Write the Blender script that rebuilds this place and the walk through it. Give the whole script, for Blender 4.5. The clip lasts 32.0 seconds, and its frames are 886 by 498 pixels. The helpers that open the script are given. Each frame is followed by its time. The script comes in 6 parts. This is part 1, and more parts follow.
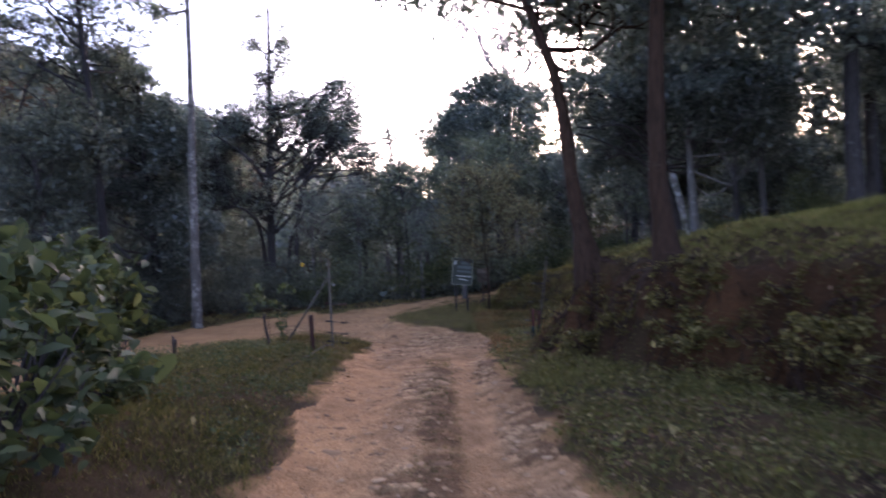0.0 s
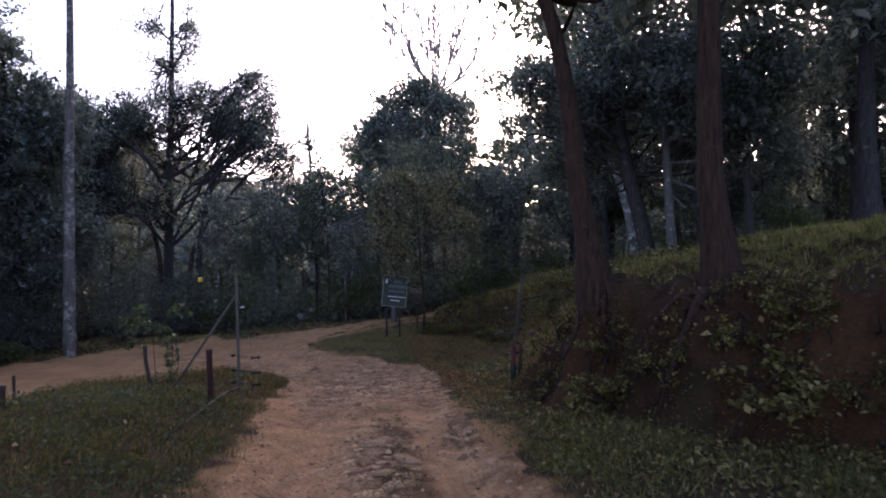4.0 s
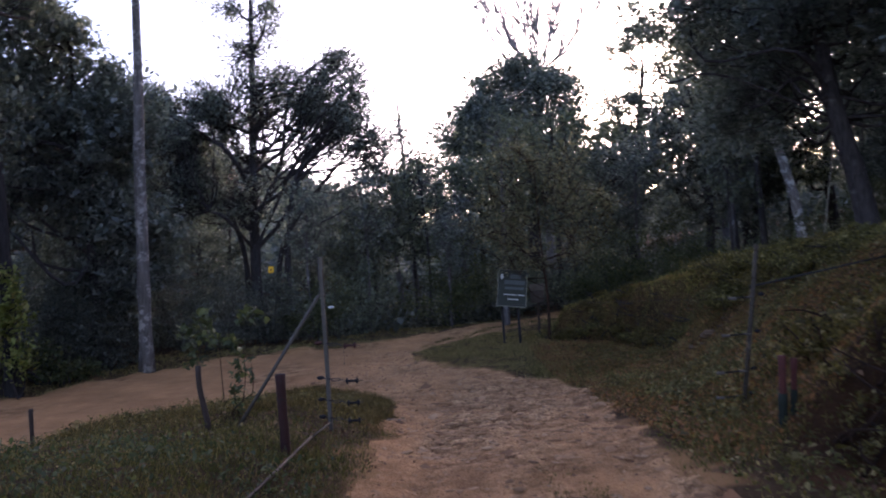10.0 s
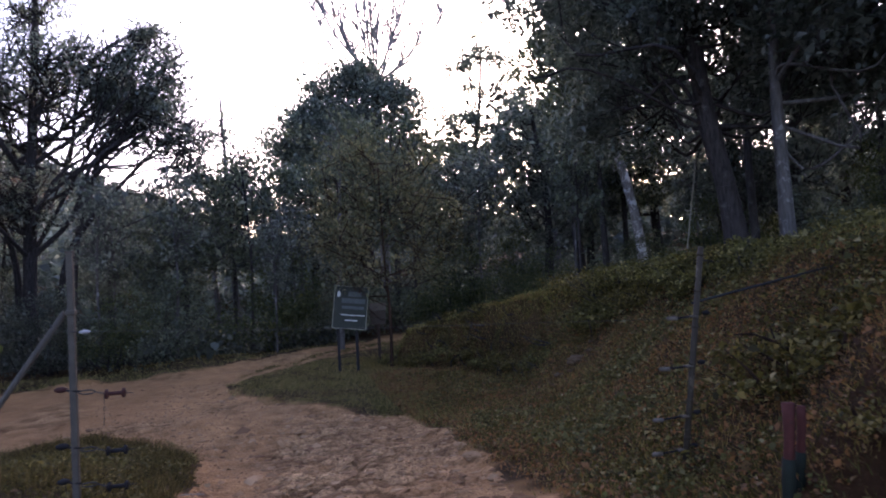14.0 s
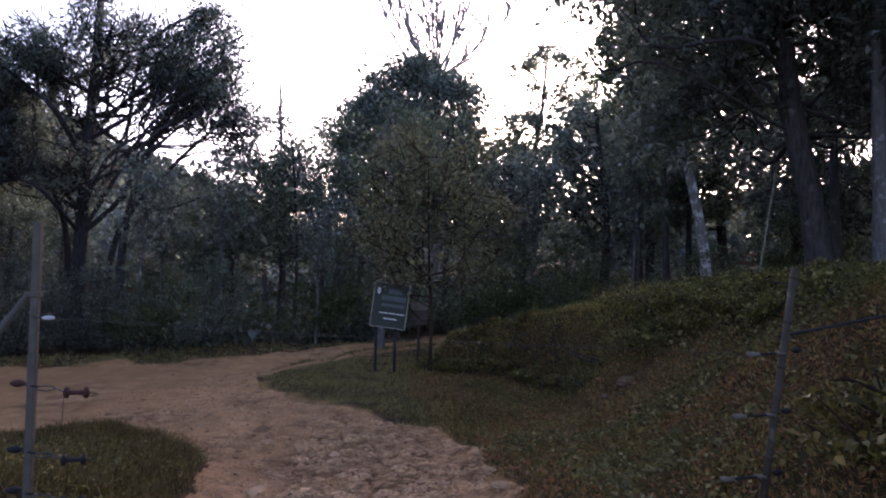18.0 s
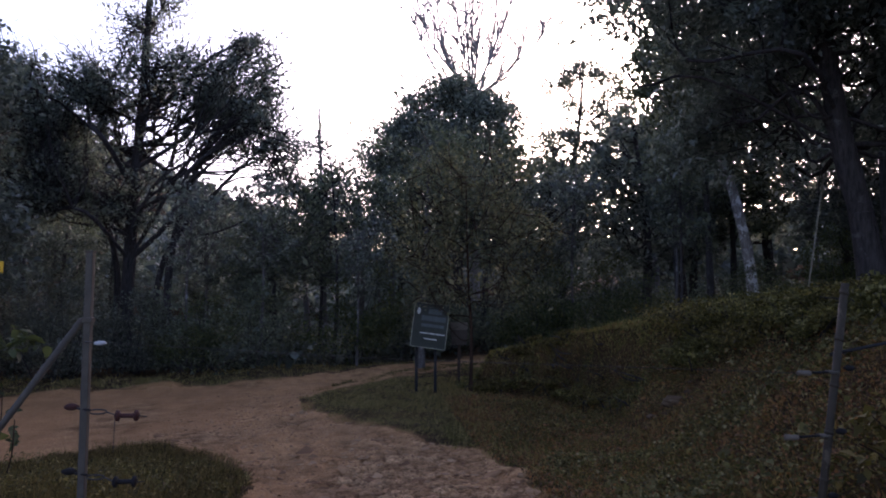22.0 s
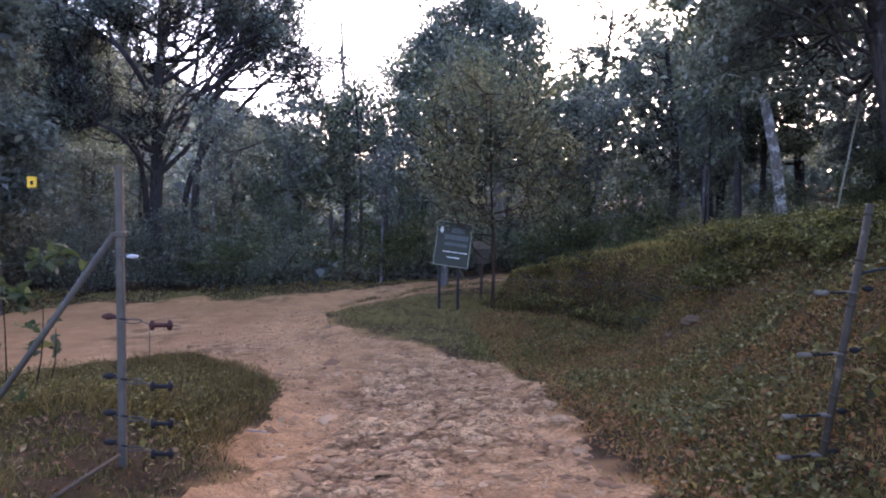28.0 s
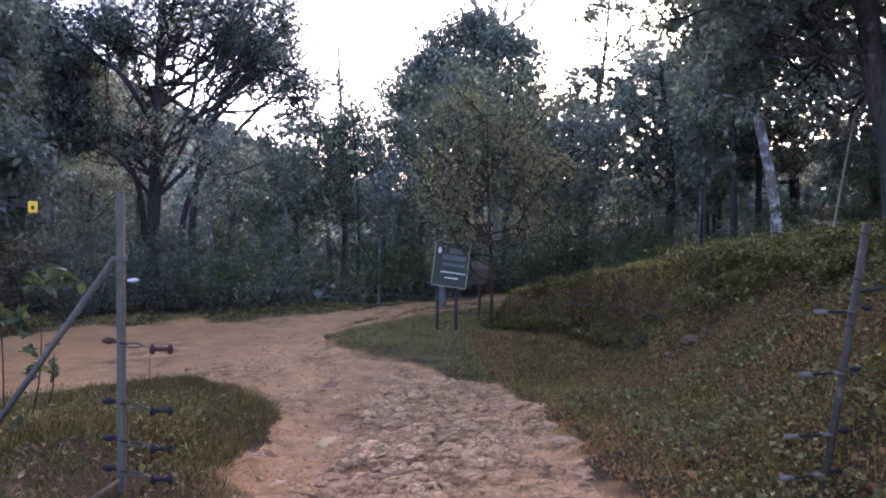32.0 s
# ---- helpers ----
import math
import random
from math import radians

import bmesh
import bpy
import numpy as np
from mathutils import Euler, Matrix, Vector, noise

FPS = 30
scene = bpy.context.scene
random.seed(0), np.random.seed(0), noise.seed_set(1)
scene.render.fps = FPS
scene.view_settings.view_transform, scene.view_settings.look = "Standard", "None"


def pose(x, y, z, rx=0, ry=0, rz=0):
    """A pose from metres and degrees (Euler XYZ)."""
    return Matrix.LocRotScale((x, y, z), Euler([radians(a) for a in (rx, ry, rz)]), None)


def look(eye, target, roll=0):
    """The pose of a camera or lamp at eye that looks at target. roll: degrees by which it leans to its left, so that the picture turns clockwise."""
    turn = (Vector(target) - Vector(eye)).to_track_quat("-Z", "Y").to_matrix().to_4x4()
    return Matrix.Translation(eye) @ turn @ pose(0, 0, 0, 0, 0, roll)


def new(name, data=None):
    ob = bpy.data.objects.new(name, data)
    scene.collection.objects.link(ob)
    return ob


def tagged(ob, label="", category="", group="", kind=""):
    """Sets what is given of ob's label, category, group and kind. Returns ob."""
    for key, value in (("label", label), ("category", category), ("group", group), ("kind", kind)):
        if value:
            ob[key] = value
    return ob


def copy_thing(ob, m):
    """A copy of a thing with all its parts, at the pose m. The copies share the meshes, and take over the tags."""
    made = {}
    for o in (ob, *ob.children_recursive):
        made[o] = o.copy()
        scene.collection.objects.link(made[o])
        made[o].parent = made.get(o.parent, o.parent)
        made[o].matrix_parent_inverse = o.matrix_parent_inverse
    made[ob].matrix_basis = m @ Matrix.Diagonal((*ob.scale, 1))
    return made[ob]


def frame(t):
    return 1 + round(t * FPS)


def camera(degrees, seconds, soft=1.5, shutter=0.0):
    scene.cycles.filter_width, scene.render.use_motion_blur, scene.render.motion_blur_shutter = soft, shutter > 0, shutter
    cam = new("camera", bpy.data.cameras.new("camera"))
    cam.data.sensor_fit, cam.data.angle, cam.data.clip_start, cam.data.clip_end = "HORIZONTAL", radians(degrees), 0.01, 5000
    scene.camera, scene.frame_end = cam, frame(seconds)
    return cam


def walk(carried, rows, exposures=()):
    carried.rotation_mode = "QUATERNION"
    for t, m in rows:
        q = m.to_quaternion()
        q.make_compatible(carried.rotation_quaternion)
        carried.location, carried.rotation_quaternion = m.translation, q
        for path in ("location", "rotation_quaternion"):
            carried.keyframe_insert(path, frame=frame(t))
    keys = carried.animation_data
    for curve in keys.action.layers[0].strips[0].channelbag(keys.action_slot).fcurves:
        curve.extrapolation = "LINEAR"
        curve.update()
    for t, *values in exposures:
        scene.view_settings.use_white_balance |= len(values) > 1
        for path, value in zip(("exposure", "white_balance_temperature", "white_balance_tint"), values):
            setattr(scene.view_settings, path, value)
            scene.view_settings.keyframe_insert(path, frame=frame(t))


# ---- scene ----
cam = camera(66.1, 32.0, soft=1.9, shutter=1.0)
METRES, EYE, TILT, LEAN, TURN = 10.0, 1.55, -1.0, 3.0, 0.0
ROWS = [
    (0.0, 0.0, 0.0, 0.0, 0.0, 0.0, -0.0),
    (0.5, -0.0067, 0.0427, 0.0003, 2.15, 0.42, -0.35),
    (1.0, -0.0144, 0.0849, 0.0036, -0.01, 0.49, -0.16),
    (1.5, -0.0275, 0.1205, 0.0015, 0.39, 1.04, -0.36),
    (2.0, -0.0356, 0.1639, -0.0031, -0.99, -1.52, -1.14),
    (2.5, -0.0461, 0.1969, -0.0048, -3.89, -0.32, -1.63),
    (4.5, -0.047, 0.3133, -0.0121, -7.38, 1.78, -0.9),
    (5.0, -0.0454, 0.3418, -0.015, -4.41, 0.85, -0.07),
    (5.5, -0.0416, 0.3697, -0.0172, -2.08, 0.71, -1.63),
    (6.0, -0.0448, 0.3932, -0.0181, -2.42, 3.11, 2.44),
    (6.5, -0.047, 0.4184, -0.0187, -1.23, 0.4, 2.02),
    (7.0, -0.05, 0.4449, -0.0195, 0.55, 0.45, -1.41),
    (7.5, -0.0582, 0.4728, -0.0205, -2.24, -1.96, 0.82),
    (8.0, -0.0578, 0.4954, -0.0261, 1.18, 0.5, 0.08),
    (8.5, -0.0713, 0.5249, -0.0262, -0.87, 3.47, 0.2),
    (9.0, -0.0816, 0.5556, -0.0286, -1.55, 1.76, -0.04),
    (9.5, -0.0898, 0.5845, -0.0315, -0.25, 0.33, 2.89),
    (10.0, -0.0931, 0.6148, -0.0357, 0.26, 2.04, 0.85),
    (10.5, -0.0891, 0.6399, -0.0354, 1.36, 1.28, 0.13),
    (11.0, -0.089, 0.669, -0.0387, 1.32, -0.58, 1.75),
    (11.5, -0.0955, 0.702, -0.0351, -1.97, -1.43, 1.56),
    (12.0, -0.0969, 0.7317, -0.034, -3.76, -1.91, 0.66),
    (12.5, -0.0987, 0.7557, -0.0392, -7.76, -1.09, 0.67),
    (13.0, -0.0949, 0.7822, -0.039, -8.81, 3.14, 0.01),
    (13.5, -0.1005, 0.8007, -0.0455, -13.83, 3.92, 0.63),
    (15.5, -0.0791, 0.8853, -0.0412, -13.0, 2.46, -1.83),
    (16.0, -0.081, 0.8874, -0.0423, -7.94, 4.52, -6.27),
    (16.5, -0.0693, 0.8922, -0.0413, -6.36, 3.44, -4.27),
    (17.0, -0.0653, 0.8926, -0.0413, -7.99, 3.78, -4.83),
    (17.5, -0.0677, 0.8932, -0.0382, -9.94, 3.08, -4.03),
    (18.0, -0.0663, 0.894, -0.04, -9.86, 3.61, -3.87),
    (18.5, -0.0668, 0.8946, -0.0399, -7.98, 4.03, -3.69),
    (19.0, -0.0668, 0.8946, -0.0393, -7.13, 4.09, -3.55),
    (19.5, -0.0666, 0.8943, -0.0392, -7.23, 4.48, -3.36),
    (20.0, -0.0671, 0.8943, -0.0395, -6.58, 4.7, -3.23),
    (20.5, -0.0664, 0.8938, -0.0391, -6.3, 5.11, -2.84),
    (21.0, -0.066, 0.8934, -0.0391, -6.47, 4.98, -2.64),
    (21.5, -0.067, 0.8935, -0.0387, -6.51, 5.03, -3.1),
    (22.0, -0.0666, 0.8926, -0.039, -6.52, 5.01, -3.11),
    (22.5, -0.0658, 0.8913, -0.0388, -7.92, 4.76, -2.29),
    (23.0, -0.0651, 0.8896, -0.0391, -7.39, 3.74, -2.04),
    (23.5, -0.0676, 0.8913, -0.0389, -10.01, 4.06, -1.4),
    (24.0, -0.0653, 0.8873, -0.0392, -8.87, 4.78, -1.63),
    (24.5, -0.0672, 0.8875, -0.0396, -8.37, 4.59, -0.92),
    (25.0, -0.0666, 0.8886, -0.0388, -6.35, 3.91, -0.68),
    (25.5, -0.0686, 0.8876, -0.0413, -7.8, 1.86, -2.3),
    (26.0, -0.0658, 0.8883, -0.0393, -6.11, 0.21, -3.12),
    (26.5, -0.065, 0.8876, -0.0395, -6.41, -0.68, -3.8),
    (28.5, -0.0653, 0.889, -0.04, -3.96, -1.93, -3.76),
    (29.0, -0.0665, 0.8896, -0.0398, -3.81, -1.41, -4.11),
    (29.5, -0.066, 0.8892, -0.0397, -3.68, -1.39, -4.21),
    (30.0, -0.0664, 0.888, -0.0388, -4.58, -0.91, -4.85),
    (30.5, -0.0658, 0.8876, -0.0394, -5.12, -1.52, -4.09),
    (31.0, -0.0678, 0.8879, -0.0386, -4.85, -0.22, -3.93),
    (31.5, -0.0675, 0.8875, -0.0391, -4.58, 0.1, -3.37),
    (32.0, -0.0671, 0.8872, -0.039, -4.77, -0.17, -3.24),
]
walk(cam, [(t, pose(0, 0, EYE, TILT, LEAN, TURN) @ pose(METRES * x, METRES * y, METRES * z, 90 + pitch, roll, yaw)) for t, x, y, z, yaw, pitch, roll in ROWS], exposures=[(t, e + 0.08, 5900 if t > 28 else 6050, 39) for t, e in ((0, 2.4), (0.5, 2.75), (1, 2.7), (1.5, 2.4), (2, 2.35), (5, 1.72), (6, 1.79), (7, 1.8), (8, 1.57), (9, 1.86), (11, 1.87), (11.5, 2.4), (12, 2.85), (12.5, 2.4), (13, 1.95), (16, 2.25), (17, 1.75), (18, 1.95), (19, 1.95), (22, 1.5), (23, 1.5), (24, 1.65), (25, 1.6), (26, 1.65), (26.5, 1.95), (28.5, 3.15), (32, 3.05))])

# ================= world, sun =================
world = bpy.data.worlds.new("world")
scene.world = world
world.use_nodes = True
wn = world.node_tree.nodes
wl = world.node_tree.links
sky = wn.new("ShaderNodeTexSky")
sky.sky_type = "NISHITA"
sky.sun_disc = False
sky.sun_elevation = radians(16)
sky.sun_rotation = radians(22)
sky.air_density, sky.dust_density, sky.ozone_density = 1.0, 2.5, 1.5
wn["Background"].inputs["Strength"].default_value = 0.15
wl.new(sky.outputs["Color"], wn["Background"].inputs["Color"])
sun = new("sun", bpy.data.lights.new("sun", "SUN"))
sun.data.energy, sun.data.angle, sun.data.color = 0.6, radians(30), (1.0, 0.9, 0.8)
sun.matrix_world = look((0, 0, 0), (-math.sin(radians(22)) * math.cos(radians(16)), -math.cos(radians(22)) * math.cos(radians(16)), -math.sin(radians(16))))


# ================= materials =================
def nodes_of(name, rough=0.8):
    m = bpy.data.materials.new(name)
    m.use_nodes = True
    n, l = m.node_tree.nodes, m.node_tree.links
    b = n["Principled BSDF"]
    b.inputs["Roughness"].default_value = rough
    b.inputs["Specular IOR Level"].default_value = 0.12
    return m, n, l, b


def ramp(n, l, source, stops):
    r = n.new("ShaderNodeValToRGB")
    while len(r.color_ramp.elements) < len(stops):
        r.color_ramp.elements.new(0.5)
    for e, (p, c) in zip(r.color_ramp.elements, stops):
        e.position, e.color = p, (*c, 1)
    l.new(source, r.inputs["Fac"])
    return r.outputs["Color"]


def noise_tex(n, l, scale, detail=6, rough=0.6, stretch=None, kind="ShaderNodeTexNoise"):
    t = n.new(kind)
    t.inputs["Scale"].default_value = scale
    if kind == "ShaderNodeTexNoise":
        t.inputs["Detail"].default_value, t.inputs["Roughness"].default_value = detail, rough
    c = n.new("ShaderNodeTexCoord")
    if stretch:
        mp = n.new("ShaderNodeMapping")
        mp.inputs["Scale"].default_value = stretch
        l.new(c.outputs["Object"], mp.inputs["Vector"])
        l.new(mp.outputs["Vector"], t.inputs["Vector"])
    else:
        l.new(c.outputs["Object"], t.inputs["Vector"])
    return t


def blend(n, l, fac, a, b, mode="MIX"):
    x = n.new("ShaderNodeMix")
    x.data_type, x.blend_type = "RGBA", mode
    for socket, v in ((x.inputs[0], fac), (x.inputs[6], a), (x.inputs[7], b)):
        if hasattr(v, "is_linked"):
            l.new(v, socket)
        elif isinstance(v, tuple):
            socket.default_value = (*v, 1)
        else:
            socket.default_value = v
    return x.outputs[2]


def bumped(n, l, b, source, strength, distance):
    k = n.new("ShaderNodeBump")
    k.inputs["Strength"].default_value, k.inputs["Distance"].default_value = strength, distance
    l.new(source, k.inputs["Height"])
    l.new(k.outputs["Normal"], b.inputs["Normal"])


def earth_material(name, light, mid, dark, pebble, bump=0.03):
    """Packed soil: broad patches, fine grain and small pebbles."""
    m, n, l, b = nodes_of(name, 0.95)
    broad = noise_tex(n, l, 0.9, 5, 0.65)
    fine = noise_tex(n, l, 26, 8, 0.75)
    cells = noise_tex(n, l, 34, kind="ShaderNodeTexVoronoi")
    c = ramp(n, l, broad.outputs["Fac"], [(0.3, dark), (0.5, mid), (0.72, light)])
    c = blend(n, l, 0.75, c, ramp(n, l, fine.outputs["Fac"], [(0.3, (0.3, 0.3, 0.3)), (0.7, (0.75, 0.73, 0.7))]), "OVERLAY")
    spots = ramp(n, l, cells.outputs["Distance"], [(0.16, (1, 1, 1)), (0.26, (0, 0, 0))])
    c = blend(n, l, spots, c, pebble)
    l.new(c, b.inputs["Base Color"])
    bumped(n, l, b, fine.outputs["Fac"], 0.9, bump)
    return m


def leaf_material(name, dark, light, spare, share=0.12, rough=0.55, through_light=0.4):
    """Leaves: each one a shade of its own, some of another colour; thin enough to let light through."""
    m, n, l, b = nodes_of(name, rough)
    g = n.new("ShaderNodeNewGeometry")
    c = ramp(n, l, g.outputs["Random Per Island"], [(0.0, dark), (1.0 - share - 0.03, light), (1.0 - share, spare), (1.0, spare)])
    l.new(c, b.inputs["Base Color"])
    b.inputs["Specular IOR Level"].default_value = 0.18
    t = n.new("ShaderNodeBsdfTranslucent")
    l.new(blend(n, l, 1.0, c, (1.12, 1.18, 0.85), "MULTIPLY"), t.inputs["Color"])
    mix = n.new("ShaderNodeMixShader")
    mix.inputs[0].default_value = through_light
    l.new(b.outputs[0], mix.inputs[1])
    l.new(t.outputs[0], mix.inputs[2])
    l.new(mix.outputs[0], n["Material Output"].inputs["Surface"])
    return m


def bark_material(name, dark, light, patch, amount=0.5, scale=9):
    m, n, l, b = nodes_of(name, 0.9)
    ridges = noise_tex(n, l, scale, 8, 0.7, (3, 3, 0.5))
    blot = noise_tex(n, l, 4.5, 6, 0.7)
    c = ramp(n, l, ridges.outputs["Fac"], [(0.35, dark), (0.65, light)])
    c = blend(n, l, ramp(n, l, blot.outputs["Fac"], [(amount, (0, 0, 0)), (amount + 0.06, (1, 1, 1))]), c, patch)
    l.new(c, b.inputs["Base Color"])
    bumped(n, l, b, ridges.outputs["Fac"], 1.0, 0.03)
    return m


def plain_material(name, colour, rough=0.5, metal=0.0, grain=30, worn=None, amount=0.62):
    m, n, l, b = nodes_of(name, rough)
    b.inputs["Metallic"].default_value = metal
    b.inputs["Specular IOR Level"].default_value = 0.22
    t = noise_tex(n, l, grain, 6, 0.7)
    c = ramp(n, l, t.outputs["Fac"], [(0.3, tuple(v * 0.72 for v in colour)), (0.7, tuple(min(1, v * 1.2) for v in colour))])
    if worn:
        w = noise_tex(n, l, grain * 0.35, 8, 0.75)
        c = blend(n, l, ramp(n, l, w.outputs["Fac"], [(amount, (0, 0, 0)), (amount + 0.05, (1, 1, 1))]), c, worn)
    l.new(c, b.inputs["Base Color"])
    bumped(n, l, b, t.outputs["Fac"], 0.3, 0.004)
    return m


ROAD = earth_material("road_dirt", (0.541, 0.294, 0.122), (0.424, 0.223, 0.089), (0.265, 0.135, 0.054), (0.446, 0.271, 0.135))
# bare wheel ruts against the stony strips between them
n, l = ROAD.node_tree.nodes, ROAD.node_tree.links
worn = n.new("ShaderNodeAttribute")
worn.attribute_name = "rut"
base = n["Principled BSDF"].inputs["Base Color"]
old = base.links[0].from_socket
bare_stone = blend(n, l, 0.55, old, (0.5, 0.33, 0.178))
crack = noise_tex(n, l, 14, kind="ShaderNodeTexVoronoi")
crack.feature = "DISTANCE_TO_EDGE"
warp = noise_tex(n, l, 5, 4, 0.6)
shift = n.new("ShaderNodeVectorMath")
shift.operation = "MULTIPLY_ADD"
shift.inputs[1].default_value = (0.22, 0.22, 0.22)
coords = n.new("ShaderNodeTexCoord")
l.new(warp.outputs["Color"], shift.inputs[0])
l.new(coords.outputs["Object"], shift.inputs[2])
l.new(shift.outputs["Vector"], crack.inputs["Vector"])
lump = ramp(n, l, crack.outputs["Distance"], [(0.0, (0, 0, 0)), (0.22, (1, 1, 1))])
relief = n.new("ShaderNodeBump")
relief.inputs["Strength"].default_value, relief.inputs["Distance"].default_value = 0.75, 0.035
l.new(lump, relief.inputs["Height"])
fine_bump = n["Principled BSDF"].inputs["Normal"].links[0].from_node
l.new(relief.outputs["Normal"], fine_bump.inputs["Normal"])
bare_stone = blend(n, l, ramp(n, l, crack.outputs["Distance"], [(0.0, (0.75, 0.75, 0.75)), (0.12, (0, 0, 0))]), bare_stone, (0.1, 0.065, 0.035))
l.new(blend(n, l, worn.outputs["Fac"], bare_stone, blend(n, l, 0.4, old, (0.49, 0.265, 0.126))), base)
shade = n.new("ShaderNodeAttribute")
shade.attribute_name = "tone"
l.new(blend(n, l, 0.8, base.links[0].from_socket, ramp(n, l, shade.outputs["Fac"], [(0.08, (0.25, 0.22, 0.2)), (0.45, (0.88, 0.87, 0.86)), (0.9, (1.4, 1.42, 1.46))]), "MULTIPLY"), base)
SOIL = earth_material("grass_soil", (0.0842, 0.0467, 0.0187), (0.0442, 0.0255, 0.011), (0.0195, 0.0119, 0.0059), (0.0799, 0.0476, 0.0213), 0.04)
CREEPER = leaf_material("dark_creeper_leaves", (0.0302, 0.0306, 0.009), (0.1568, 0.1408, 0.0432), (0.3024, 0.255, 0.1062), 0.1)
ROCK = plain_material("brown_rock", (0.0982, 0.0615, 0.0335), 0.95, 0, 12, (0.0926, 0.0595, 0.0344), 0.5)
# soil of the track spilled over the edge of the grass
n, l = SOIL.node_tree.nodes, SOIL.node_tree.links
spill = n.new("ShaderNodeAttribute")
spill.attribute_name = "dust"
base = n["Principled BSDF"].inputs["Base Color"]
l.new(blend(n, l, spill.outputs["Fac"], base.links[0].from_socket, (0.31, 0.165, 0.066)), base)
BANK = earth_material("red_bank_soil", (0.1282, 0.0554, 0.0224), (0.073, 0.0336, 0.0144), (0.0272, 0.0143, 0.0064), (0.1002, 0.0521, 0.0241), 0.14)
GRAVEL = leaf_material("gravel_stone", (0.143, 0.072, 0.034), (0.35, 0.195, 0.092), (0.393, 0.237, 0.122), 0.1, 0.95, 0.0)
STONE = plain_material("road_stone", (0.308, 0.185, 0.095), 0.95, 0, 18, (0.287, 0.162, 0.08), 0.5)
# Dark leaves made lighter and greyer: a hazy veil is painted into them.
LEAF_DARK = leaf_material("veiled_dark_leaves", (0.06, 0.073, 0.067), (0.18, 0.205, 0.19), (0.26, 0.275, 0.25), 0.12, 0.5, 0.5)
LEAF_MID = leaf_material("green_leaves", (0.05, 0.063, 0.045), (0.135, 0.155, 0.108), (0.21, 0.22, 0.15))
LEAF_OLIVE = leaf_material("olive_leaves", (0.0745, 0.0755, 0.0459), (0.1756, 0.1712, 0.101), (0.2554, 0.2242, 0.1286), 0.2)
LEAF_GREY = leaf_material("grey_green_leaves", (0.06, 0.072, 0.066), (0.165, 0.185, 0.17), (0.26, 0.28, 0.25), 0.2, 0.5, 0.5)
LEAF_BROAD = leaf_material("broad_leaves", (0.031, 0.041, 0.017), (0.083, 0.099, 0.043), (0.132, 0.132, 0.051), 0.08, 0.6)
# Darker leaf copy: the shade of the left-hand wood is put into its colour.
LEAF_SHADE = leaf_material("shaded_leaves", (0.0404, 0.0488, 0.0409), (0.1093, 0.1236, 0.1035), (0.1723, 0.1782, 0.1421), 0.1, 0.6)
# Bluish grey-green of the hill carries distance haze in the leaf colour.
LEAF_HILL = leaf_material("hazed_hill_leaves", (0.04, 0.0496, 0.048), (0.096, 0.112, 0.108), (0.136, 0.144, 0.132), 0.1, 0.7)
LEAF_LIME = leaf_material("yellow_green_leaves", (0.0806, 0.0992, 0.021), (0.1736, 0.1922, 0.049), (0.2232, 0.2108, 0.07), 0.2)
IVY = leaf_material("ivy_leaves", (0.0408, 0.0391, 0.0136), (0.1683, 0.1469, 0.0544), (0.2958, 0.2465, 0.119), 0.12, 0.75)
VERGE = leaf_material("verge_weed_leaves", (0.0396, 0.0396, 0.0114), (0.1739, 0.1625, 0.0475), (0.253, 0.1926, 0.0808), 0.15, 0.7)
VINE = leaf_material("creeper_leaves", (0.0337, 0.0279, 0.0079), (0.1608, 0.1296, 0.0382), (0.2628, 0.1968, 0.0749), 0.13)
GRASS = leaf_material("grass_blades", (0.019, 0.02, 0.005), (0.12, 0.11, 0.028), (0.208, 0.16, 0.058), 0.14, 0.6)
GRASS_GREEN = leaf_material("green_grass_blades", (0.0218, 0.0234, 0.0054), (0.1387, 0.1278, 0.0342), (0.247, 0.189, 0.0666), 0.15, 0.65)
COVER = leaf_material("slope_cover_leaves", (0.0641, 0.0321, 0.0139), (0.2448, 0.1256, 0.052), (0.3033, 0.1408, 0.0585), 0.3, 0.7)
GRASS_OLIVE = leaf_material("olive_grass_blades", (0.057, 0.055, 0.013), (0.291, 0.26, 0.07), (0.416, 0.33, 0.126), 0.2, 0.65)
GRASS_ISLE = leaf_material("meadow_grass_blades", (0.023, 0.0182, 0.0061), (0.143, 0.1018, 0.0325), (0.2389, 0.1625, 0.0615), 0.18, 0.7)
GRASS_SIGN = leaf_material("trodden_grass_blades", (0.0455, 0.0413, 0.0149), (0.26, 0.2125, 0.0782), (0.39, 0.2812, 0.1265), 0.22, 0.7)
# Brighter grass copy: light reaching the bank top is put into its colour.
GRASS_LIT = leaf_material("lit_grass_blades", (0.0399, 0.04, 0.0093), (0.1768, 0.16, 0.0425), (0.2473, 0.192, 0.0688), 0.2, 0.65)
GRASS_DRY = leaf_material("dry_grass_blades", (0.0451, 0.0339, 0.0103), (0.2551, 0.1813, 0.0575), (0.3889, 0.2598, 0.1023), 0.22, 0.7)
LITTER = leaf_material("dead_leaves", (0.062, 0.03, 0.015), (0.187, 0.1, 0.048), (0.239, 0.15, 0.074), 0.14, 0.8, 0.1)
# Dark bark raised in tone, so the hazy veil sits in its colour.
BARK_DARK = bark_material("dark_bark", (0.02, 0.018, 0.018), (0.062, 0.054, 0.052), (0.09, 0.083, 0.08), 0.6)
BARK_RED = bark_material("reddish_bark", (0.0163, 0.0095, 0.0061), (0.0578, 0.032, 0.0204), (0.0476, 0.032, 0.0211), 0.6)
